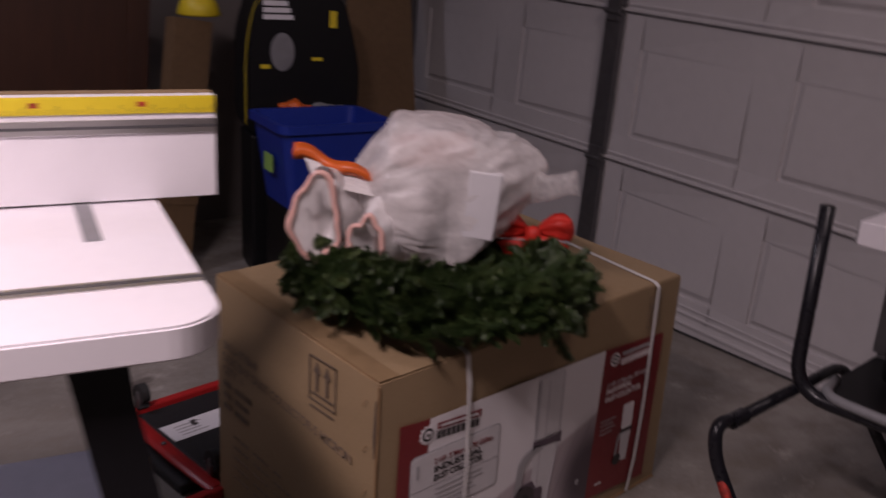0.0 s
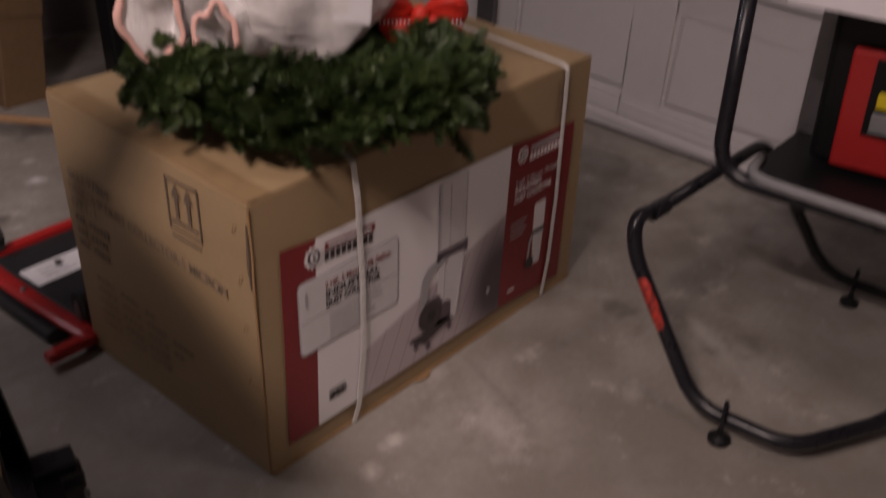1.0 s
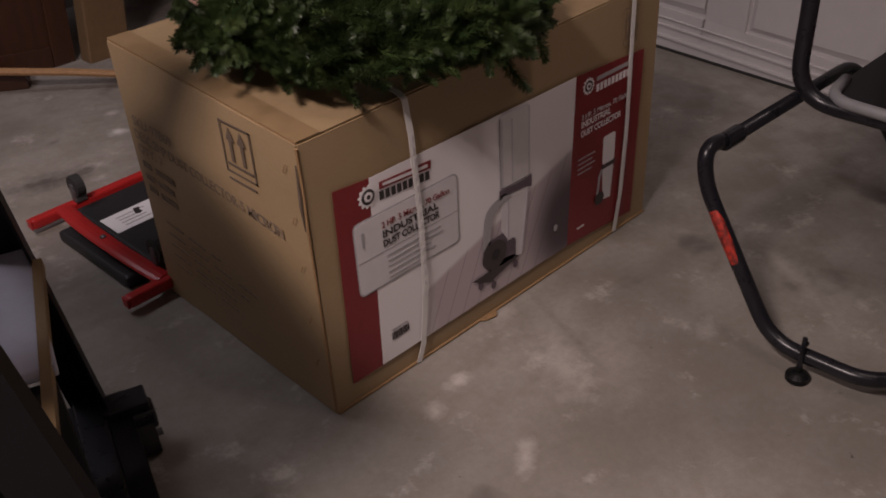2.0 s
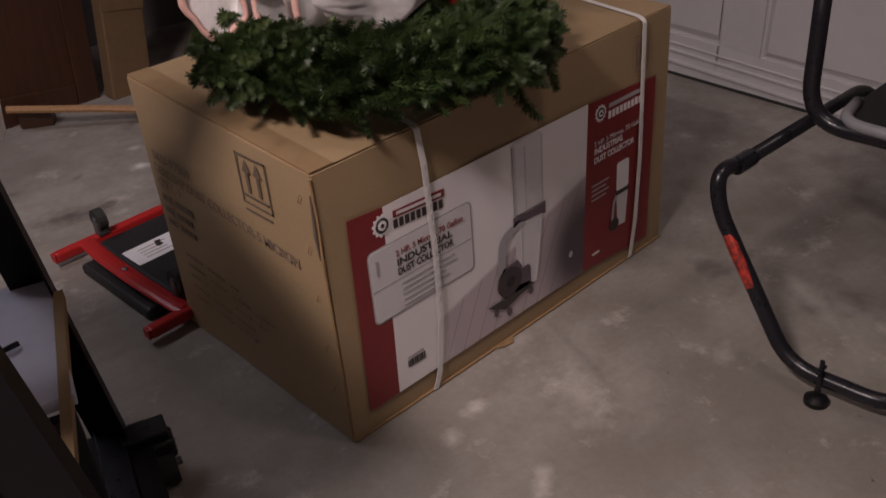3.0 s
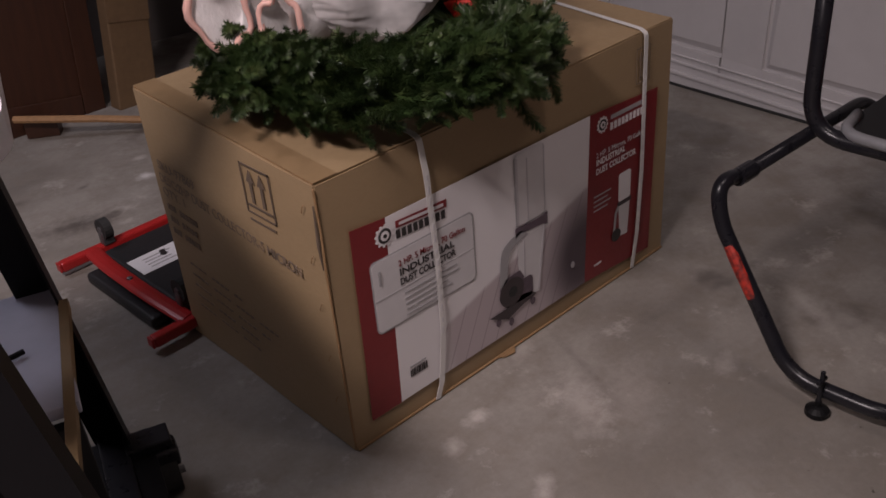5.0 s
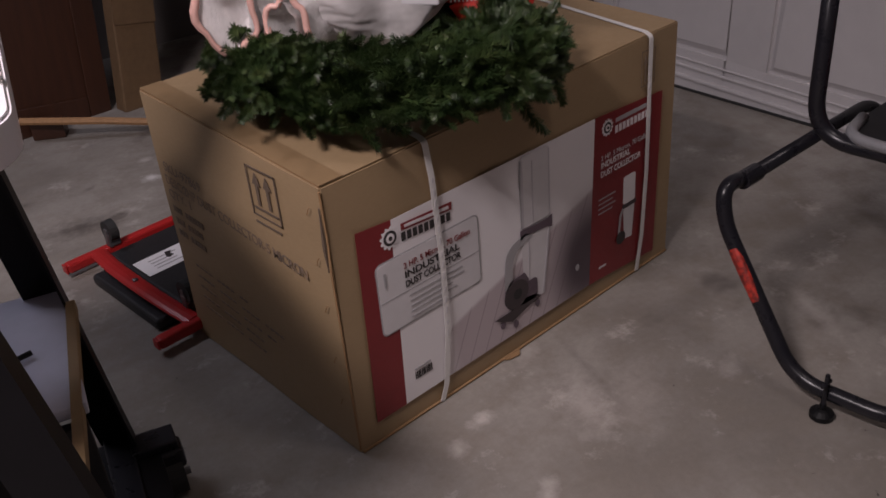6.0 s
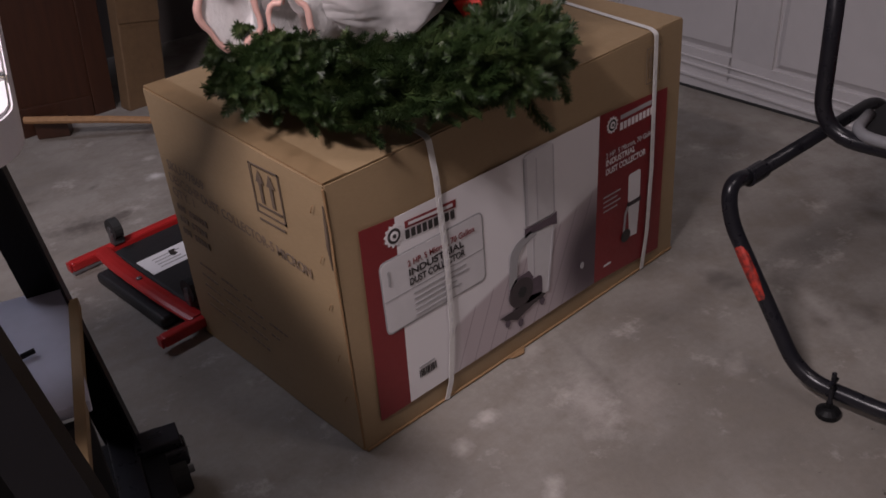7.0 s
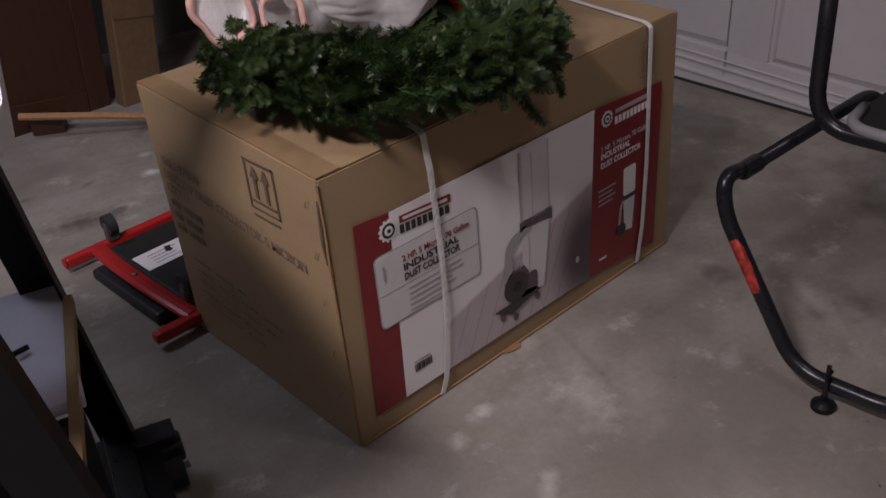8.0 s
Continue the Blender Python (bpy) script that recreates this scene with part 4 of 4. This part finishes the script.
def router_table():
    t = thing("router_table", TABLE, "white laminate router table with fence on black steel legs", "router table")
    y1, x0 = 0.51, -0.80
    bm = plate(rounded_rect(x0, -0.002, -0.134, y1, 0.062, 8), 0.842, 0.880, 0.003)
    part("tabletop", bm, LAMINATE, t)
    part("mitre_track", box(x0 + 0.002, -0.004, -0.0125, 0.0125, 0.8795, 0.8825, 0.0008), ALU, t, "aluminium track")
    part("track_slot", box(x0 + 0.004, -0.0035, -0.004, 0.004, 0.880, 0.8832), GALV, t)
    for x in (-0.107, -0.60):
        part("fence_slot", box(x - 0.011, x + 0.011, 0.165, 0.49, 0.8795, 0.882, 0.0005), GREY_PLASTIC, t, "grey fence slot")
    fence = part("fence", box(-0.72, 0.083, 0.336, 0.356, 0.8835, 1.034, 0.001), LAMINATE, t, "white fence with aluminium track")
    part("fence_backer", box(-0.72, 0.083, 0.3565, 0.376, 0.8835, 1.036, 0.001), PLY, fence)
    part("fence_track", box(-0.72, 0.0835, 0.3325, 0.3365, 0.981, 1.001, 0.0008), ALU, fence)
    part("fence_track_slot", box(-0.72, 0.0836, 0.3318, 0.334, 0.9885, 0.9925), GALV, fence)
    scale_tape = part("measuring_tape", box(-0.72, 0.082, 0.3335, 0.3365, 1.009, 1.0335, 0.0004), YELLOW, fence, "yellow measuring tape")
    for i in range(76):
        x = 0.079 - i * 0.0105
        part("tick", box(x - 0.0006, x + 0.0006, 0.333, 0.334, 1.0105, 1.0165 + 0.005 * (i % 4 == 0)), PRINT_BLACK, scale_tape)
    for i in range(5):
        x = -0.02 - i * 0.14
        part("mark", box(x - 0.006, x + 0.006, 0.333, 0.334, 1.019, 1.026), LOGO_RED, scale_tape)
    mid = 0.155
    for sx, xm in ((1, 0.0), (-1, -0.73)):
        for sy in (1, -1):
            top = Vector((xm - sx * 0.075, mid + sy * 0.250, 0.842))
            foot = Vector((xm, mid + sy * 0.325, 0.07))
            if sy < 0:
                top.x, foot.x = top.x - sx * 0.03, foot.x + sx * 0.03
            own = bmesh.new()
            rings = []
            for p in (foot, top):
                prof = ((0, 0), (-0.058, 0), (-0.058, -0.004), (-0.004, -0.004), (-0.004, -0.058), (0, -0.058))
                rings.append([own.verts.new((p.x + sx * a, p.y + sy * b, p.z)) for a, b in prof])
            for k in range(6):
                own.faces.new((rings[0][k], rings[0][(k + 1) % 6], rings[1][(k + 1) % 6], rings[1][k]))
            own.faces.new(rings[0][::-1])
            own.faces.new(rings[1])
            bmesh.ops.recalc_face_normals(own, faces=own.faces[:])
            part("leg", own, LEG, t, "black steel angle leg")
    part("shelf", box(-0.68, -0.037, 0.14, 0.455, 0.402, 0.420, 0.002), SHELF, t, "grey painted board shelf")
    part("rail", box(-0.014, 0.0, -0.56, -0.045, 0.404, 0.424, 0.001, m=pose(-0.018, 0.44, 0, 0, 0, -4.5)), PLY, t, "raw plywood rail")
    part("rail", box(-0.690, -0.674, -0.12, 0.44, 0.404, 0.424, 0.001), PLY, t, "raw plywood rail")
    part("cabinet_front", box(-0.674, -0.042, 0.12, 0.138, 0.10, 0.40, 0.002), LEG, t, "black lower panel")
    for x in (-0.055, -0.70):
        part("base_rail", box(x, x + 0.045, -0.17, 0.48, 0.07, 0.10, 0.003), STEEL, t)
    part("base_panel", box(-0.69, 0.03, -0.16, 0.47, 0.075, 0.09, 0.002), LEG, t)
    for x, y in ((0.040, 0.40), (0.040, -0.14), (-0.77, 0.40), (-0.77, -0.14)):
        cs = part("caster", tube([(x - 0.018, y, 0.034), (x + 0.018, y, 0.034)], 0.034, 18), SEAL, t, "black swivel caster")
        part("fork", box(x - 0.026, x + 0.026, y - 0.012, y + 0.034, 0.052, 0.090, 0.006), STEEL, cs)
        part("axle", tube([(x - 0.028, y, 0.034), (x + 0.028, y, 0.034)], 0.007, 8), GALV, cs)
        part("bracket", box(x - 0.055, x + 0.02, y + 0.0, y + 0.05, 0.088, 0.105, 0.003), STEEL, cs)
    knob = thing("clamp_knob", TABLE @ pose(-0.135, 0.27, 0.420), "small black plastic knob on the shelf", "knob")
    part("body", lathe([(0.012, 0), (0.02, 0.004), (0.02, 0.012), (0.010, 0.016)], 14), BLACK_PLASTIC, knob)
    part("bolt", tube([(0.016, 0, 0.008), (0.045, 0.01, 0.008)], 0.004, 8), BLACK_PLASTIC, knob)


router_table()


# ---- mechanic's creeper, lying upside down ----
def creeper():
    c = thing("mechanics_creeper", pose(-0.022, 0.560, 0, 0, 0, 2), "red steel mechanic's creeper with black pads upside down on floor", "creeper")
    bar = rounded([(0.012, 0.005, 0.036), (-0.004, 0.13, 0.052), (-0.002, 0.33, 0.052), (0.018, 0.455, 0.036)], 0.1, 6)
    part("crossbar", tube(bar, 0.021, 12, flat=0.42, up=(1, 0, 0)), RED, c)
    for y, x in ((0.0, -0.080), (0.462, -0.066)):
        part("side_rail", box(x, 0.95, y - 0.013, y + 0.013, 0.016, 0.042, 0.006), RED, c)
        part("end_cap", box(x - 0.005, x + 0.0005, y - 0.012, y + 0.012, 0.017, 0.041, 0.003), RED, c)
    part("pad", box(0.03, 0.90, 0.022, 0.440, 0.0, 0.034, 0.010, 3), VINYL, c, "black vinyl pad")
    part("headrest", box(-0.040, 0.025, 0.075, 0.385, 0.0, 0.030, 0.010, 3), VINYL, c, "black vinyl headrest")
    part("paper_label", box(0.045, 0.26, 0.250, 0.335, 0.0345, 0.0355), PAPER, c, "white paper warning label")
    for i in range(4):
        part("text_bar", box(0.075, 0.15 - 0.012 * (i % 3), 0.266 + i * 0.015, 0.270 + i * 0.015, 0.0356, 0.0360), PRINT_GREY, c)
    part("symbol", plate([(0.118, 0.298), (0.126, 0.291), (0.138, 0.298), (0.134, 0.308), (0.142, 0.320), (0.126, 0.324), (0.122, 0.312)], 0.0356, 0.0361), PRINT_BLACK, c)
    part("small_sticker", box(0.055, 0.075, 0.115, 0.13, 0.0345, 0.0355), PAPER, c)
    part("bolt", lathe([(0.007, 0), (0.007, 0.004), (0.003, 0.006)], 8, m=pose(-0.003, 0.22, 0.060)), GALV, c)
    for x, y in ((0.062, 0.455), (0.036, 0.050), (0.80, 0.43), (0.80, 0.06)):
        wh = part("caster", tube([(x - 0.011, y, 0.082), (x + 0.011, y, 0.082)], 0.027, 18), SEAL, c, "black caster wheel")
        part("fork", box(x - 0.016, x + 0.016, y - 0.011, y + 0.011, 0.040, 0.078, 0.004), GALV, wh)
        part("hub", tube([(x - 0.0145, y, 0.082), (x + 0.0145, y, 0.082)], 0.009, 12), GALV, wh)


creeper()


# ---- tubular tool stand ----
def stand():
    s = thing("tool_stand", Matrix(), "black tubular steel tool stand with levelling feet", "tool stand")
    r = 0.0145
    near = rounded([(0.747, -0.284, 0.349), (0.671, -0.276, 0.357), (0.663, -0.291, 0.289), (0.632, -0.474, 0.045), (0.640, -0.660, 0.045), (0.84, -0.770, 0.045), (1.00, -0.78, 0.045)], 0.055, 7)
    part("leg_frame", tube(near, r, 14), STEEL, s, smooth=True)
    rail = rounded([(0.737, -0.284, 0.349), (1.237, -0.292, 0.343), (1.285, -0.475, 0.045), (1.285, -0.67, 0.045), (1.12, -0.775, 0.045), (0.99, -0.78, 0.045)], 0.07, 7)
    part("leg_frame", tube(rail, r * 0.93, 14), STEEL, s, smooth=True)
    part("sleeve", tube([(0.722, -0.2838, 0.3493), (0.772, -0.2845, 0.3486)], r * 1.2, 14), STEEL, s)
    knee, heel = Vector((0.663, -0.291, 0.289)), Vector((0.632, -0.474, 0.045))
    skew = Vector((-0.0042, 0.0, 0.001))
    part("decal", tube([knee.lerp(heel, q) + skew for q in (0.16, 0.22, 0.36, 0.50)], lambda q: r * (0.86 - 0.10 * (q < 0.1 or q > 0.9)), 14), LOGO_RED, s, "plain red decal")
    up = rounded([(0.860, -0.337, 0.812), (0.864, -0.337, 0.402), (0.878, -1.0, 0.402), (0.878, -1.0, 0.73)], 0.08, 8)
    part("upright", tube(up, r * 1.05, 14), STEEL, s, smooth=True)
    for x, y in ((0.618, -0.540), (1.262, -0.552)):
        ft = part("levelling_foot", lathe([(0.016, 0.0), (0.021, 0.003), (0.021, 0.012), (0.012, 0.018), (0.006, 0.02), (0.006, 0.03)], 16, m=pose(x, y, 0)), BLACK_PLASTIC, s, "black rubber levelling foot")
        part("bolt", tube([(x, y, 0.02), (x, y, 0.095)], 0.0045, 8), STEEL, ft)
        part("wing_nut", box(x - 0.014, x + 0.014, y - 0.004, y + 0.004, 0.072, 0.080, 0.002), STEEL, ft)
    tray = thing("tool_tray", pose(0.86, -0.50, 0.405), "black tray with grey lip resting on the stand", "tray")
    part("base", plate(rounded_rect(0.0, 0.40, -0.56, 0.12, 0.07, 6), 0.0, 0.012, 0.003), BLACK_PLASTIC, tray)
    part("lip", tube(rounded([(0.10, 0.115, 0.014), (0.0, 0.10, 0.014), (-0.006, -0.02, 0.014), (-0.006, -0.56, 0.014)], 0.07, 6), 0.011, 10), GREY_PLASTIC, tray, "grey rolled front lip", True)
    part("wall", box(0.386, 0.40, -0.50, 0.05, 0.012, 0.05, 0.004), BLACK_PLASTIC, tray)
    case = thing("tool_case", pose(0.99, -0.515, 0.418, 0, -8, 6), "black and red plastic tool case with yellow latches on tray", "tool case")
    part("body", box(0.03, 0.14, -0.30, 0.06, 0.0, 0.31, 0.015, 3), BLACK_PLASTIC, case)
    part("front_panel", box(0.012, 0.03, -0.20, 0.015, 0.01, 0.25, 0.006), RED, case, "bright red panel")
    part("recess", box(0.006, 0.013, -0.095, -0.030, 0.09, 0.24, 0.002), BLACK_PLASTIC, case)
    part("latch", box(0.0, 0.010, -0.078, -0.045, 0.15, 0.18, 0.003), YELLOW, case, "yellow latch")
    part("latch", box(0.0, 0.010, -0.090, -0.060, 0.235, 0.262, 0.003), YELLOW, case, "yellow latch")
    part("catch", box(0.0, 0.010, -0.082, -0.042, 0.10, 0.14, 0.003), GREY_PLASTIC, case)
    post = thing("steel_post", pose(1.17, -0.415, 0.417), "grey flat steel upright standing in the tray", "post")
    part("web", box(0.0, 0.05, -0.045, 0.045, 0.006, 0.332, 0.003), GALV, post)
    part("foot_plate", box(-0.01, 0.06, -0.05, 0.03, 0.0, 0.006, 0.001), GALV, post)
    board = thing("white_board", pose(0.86, -0.405, 0.750), "thick white laminated board lying on the stand", "board")
    part("core", box(0.0, 0.5, -0.75, 0.0, 0.0, 0.048, 0.002), LAMINATE, board)
    part("edge_band", box(0.001, 0.499, 0.0, 0.002, 0.001, 0.047), GREY_PLASTIC, board)
    tool = thing("bench_tool", pose(1.20, -0.50, 0.798), "small black and grey bench tool on the white board", "tool")
    part("body", box(0.0, 0.12, -0.12, 0.0, 0.0, 0.16, 0.012, 3), BLACK_PLASTIC, tool)
    part("bracket", box(-0.012, 0.0, -0.03, 0.004, 0.0, 0.15, 0.003), GREY_PLASTIC, tool)


stand()


# ---- things against the side wall ----
def side_things():
    cab = thing("leaning_cupboard_door", pose(-0.02, 2.03, 0, -5, 7, 0), "dark reddish-brown veneered wooden panel leaning on the wall", "cupboard door")
    part("board", box(-0.12, 0.51, 0.0, 0.03, 0.0, 1.6, 0.003), BROWN, cab)
    part("stile", box(0.43, 0.505, -0.012, -0.001, 0.02, 1.58, 0.002), BROWN, cab)
    part("rail", box(-0.115, 0.428, -0.012, -0.001, 0.02, 0.12, 0.002), BROWN, cab)
    kb = thing("flat_carton", pose(0.505, 1.95, 0, -4, 9, 0), "tall narrow brown flattened carton leaning beside the panel", "carton")
    part("panel", box(0.0, 0.15, 0.0, 0.07, 0.0, 0.98, 0.006), KRAFT, kb)
    part("flap", box(0.0, 0.15, -0.005, -0.001, 0.30, 0.98), KRAFT, kb)
    st = thing("wooden_stick", pose(0.0, 0.0, 0.0), "pale wooden batten lying across a dark block on the floor", "batten")
    part("batten", tube([(0.160, 1.955, 0.085), (0.36, 1.778, 0.065), (0.60, 1.567, 0.030)], 0.0125, 8), STICK, st)
    # added solid block, fills the dark triangle below the batten
    block = thing("dark_block", pose(0.25, 1.962, 0, 0, 0, -38), "dark brown block under the batten", "offcut")
    part("body", plate([(-0.055, -0.03), (0.05, -0.025), (0.045, 0.028), (-0.05, 0.03)], 0.0, 0.062, 0.003), BROWN, block)
    case = thing("generator_carton", pose(0.83, 1.82, 0, 0, 0, -20), "black printed tool box with yellow accents standing on end", "tool box")
    hull = [(p.x, p.y) for p in rounded([(0.21, 0.55, 0), (0.42, 0.55, 0), (0.43, 0.80, 0), (0.36, 1.07, 0), (0.06, 1.10, 0), (0.0, 0.93, 0), (0.0, 0.55, 0), (0.20, 0.55, 0)], 0.07, 5)]
    part("body", plate(hull, -0.25, 0.0, 0.012, m=pose(0, 0, 0, 90, 0, 0)), BLACK_PLASTIC, case)
    part("piping", tube(rounded([(-0.004, -0.004, 0.60), (-0.006, -0.006, 0.85), (0.03, -0.006, 1.06), (0.2, -0.006, 1.09)], 0.08, 6), 0.0014, 8), YELLOW, case, "yellow piping")
    part("lower_body", box(0.02, 0.40, 0.02, 0.24, 0.0, 0.55, 0.01), BLACK_PLASTIC, case)
    part("badge", lathe([(0.055, 0), (0.055, 0.004), (0.04, 0.006)], 24, m=pose(0.13, -0.002, 0.86, 90, 0, 0) @ Matrix.Diagonal((0.8, 1.25, 1, 1))), GREY_PLASTIC, case, "grey oval badge")
    for i in range(3):
        part("text_bar", box(0.06, 0.17 - 0.01 * i, -0.004, -0.001, 0.975 + i * 0.024, 0.992 + i * 0.024), PAPER, case)
    part("yellow_accent", box(0.05, 0.085, -0.004, -0.001, 0.80, 0.815), YELLOW, case)
    part("yellow_accent", box(0.305, 0.332, -0.004, -0.001, 0.95, 1.01), YELLOW, case)
    part("yellow_accent", box(0.24, 0.28, -0.004, -0.001, 0.83, 0.842), YELLOW, case)
    yb = thing("yellow_hard_hat", pose(0.775, 2.06, 0.965) @ Matrix.Diagonal((0.62, 0.62, 0.75, 1)), "yellow plastic hard shell resting on the boxes", "hard hat")
    part("shell", lathe([(0.12, 0.0), (0.13, 0.01), (0.11, 0.06), (0.07, 0.11), (0.01, 0.13)], 20), YELLOW, yb, smooth=True)
    sheet = thing("hardboard_sheet", pose(1.36, 1.80, 0, -10, 0, -10), "brown hardboard sheet leaning against the wall", "panel")
    part("sheet", box(0.0, 0.30, 0.0, 0.012, 0.0, 1.6, 0.002), KRAFT, sheet)
    bn = thing("recycling_bin", pose(0.95, 1.52, 0.372, 0, 0, -12), "blue plastic recycling bin with green sticker", "bin")
    bm = bmesh.new()
    for (hx, hy, z0, z1, t) in ((0.20, 0.16, 0.0, 0.30, 0.006),):
        outer_b = rounded_rect(-hx * 0.82, hx * 0.82, -hy * 0.8, hy * 0.8, 0.03, 4)
        outer_t = rounded_rect(-hx, hx, -hy, hy, 0.035, 4)
        inner_t = rounded_rect(-hx + t, hx - t, -hy + t, hy - t, 0.03, 4)
        inner_b = rounded_rect(-hx * 0.82 + t, hx * 0.82 - t, -hy * 0.8 + t, hy * 0.8 - t, 0.025, 4)
        rings = [[bm.verts.new((x, y, z)) for x, y in o] for o, z in ((outer_b, 0), (outer_t, z1 - 0.03), (rounded_rect(-hx - 0.015, hx + 0.015, -hy - 0.015, hy + 0.015, 0.04, 4), z1 - 0.028), (rounded_rect(-hx - 0.015, hx + 0.015, -hy - 0.015, hy + 0.015, 0.04, 4), z1), (inner_t, z1), (inner_b, 0.006))]
        for a, b in zip(rings, rings[1:]):
            for k in range(len(a)):
                bm.faces.new((a[k], a[(k + 1) % len(a)], b[(k + 1) % len(a)], b[k]))
        bm.faces.new(rings[0][::-1])
        bm.faces.new(rings[-1])
    part("tub", bm, BLUE, bn)
    part("sticker", box(-0.205, -0.199, -0.05, 0.02, 0.12, 0.18, m=pose(0, 0, 0, 0, 0, 0)), GREEN_STICKER, bn, "lime green sticker")
    crate = thing("black_crate", pose(0.95, 1.52, 0, 0, 0, -12), "black plastic crate stacked under the blue bin", "crate")
    part("shell", box(-0.16, 0.16, -0.13, 0.13, 0.0, 0.37, 0.012), BLACK_PLASTIC, crate)
    for i in range(4):
        part("rib", box(-0.15, 0.15, -0.138, -0.130, 0.05 + i * 0.08, 0.065 + i * 0.08, 0.002), BLACK_PLASTIC, crate)
    og = thing("plastic_sheeting", pose(1.07, 1.74, 0.622, 0, 0, -15), "bunched orange and grey plastic sheeting on a dark box", "sheeting")
    for nm, cx, sx, sz, mat, seed in (("orange_fold", -0.075, 0.075, 0.040, ORANGE, 1.0), ("grey_fold", 0.045, 0.095, 0.034, GREY_PLASTIC, 4.0)):
        bm = bmesh.new()
        bmesh.ops.create_icosphere(bm, subdivisions=4, radius=1)
        for v in bm.verts:
            p = v.co.copy()
            k = 1 + 0.5 * noise.noise(p * 1.6 + Vector((seed, 0, 0))) - 0.35 * abs(noise.noise(p * 3.4 + Vector((0, seed, 0))))
            v.co = Vector((cx + p.x * sx * k, p.y * 0.06 * k, max(0.0, 0.6 * sz + p.z * sz * k)))
        part(nm, bm, mat, og, smooth=True)
    db = thing("dark_box", pose(1.10, 1.80, 0, 0, 0, -15), "dark closed box below the cable", "box")
    part("body", box(-0.16, 0.16, -0.1, 0.12, 0.0, 0.60, 0.008), BLACK_PLASTIC, db)
    part("lid", box(-0.165, 0.165, -0.105, 0.125, 0.585, 0.62, 0.006), BLACK_PLASTIC, db)


side_things()
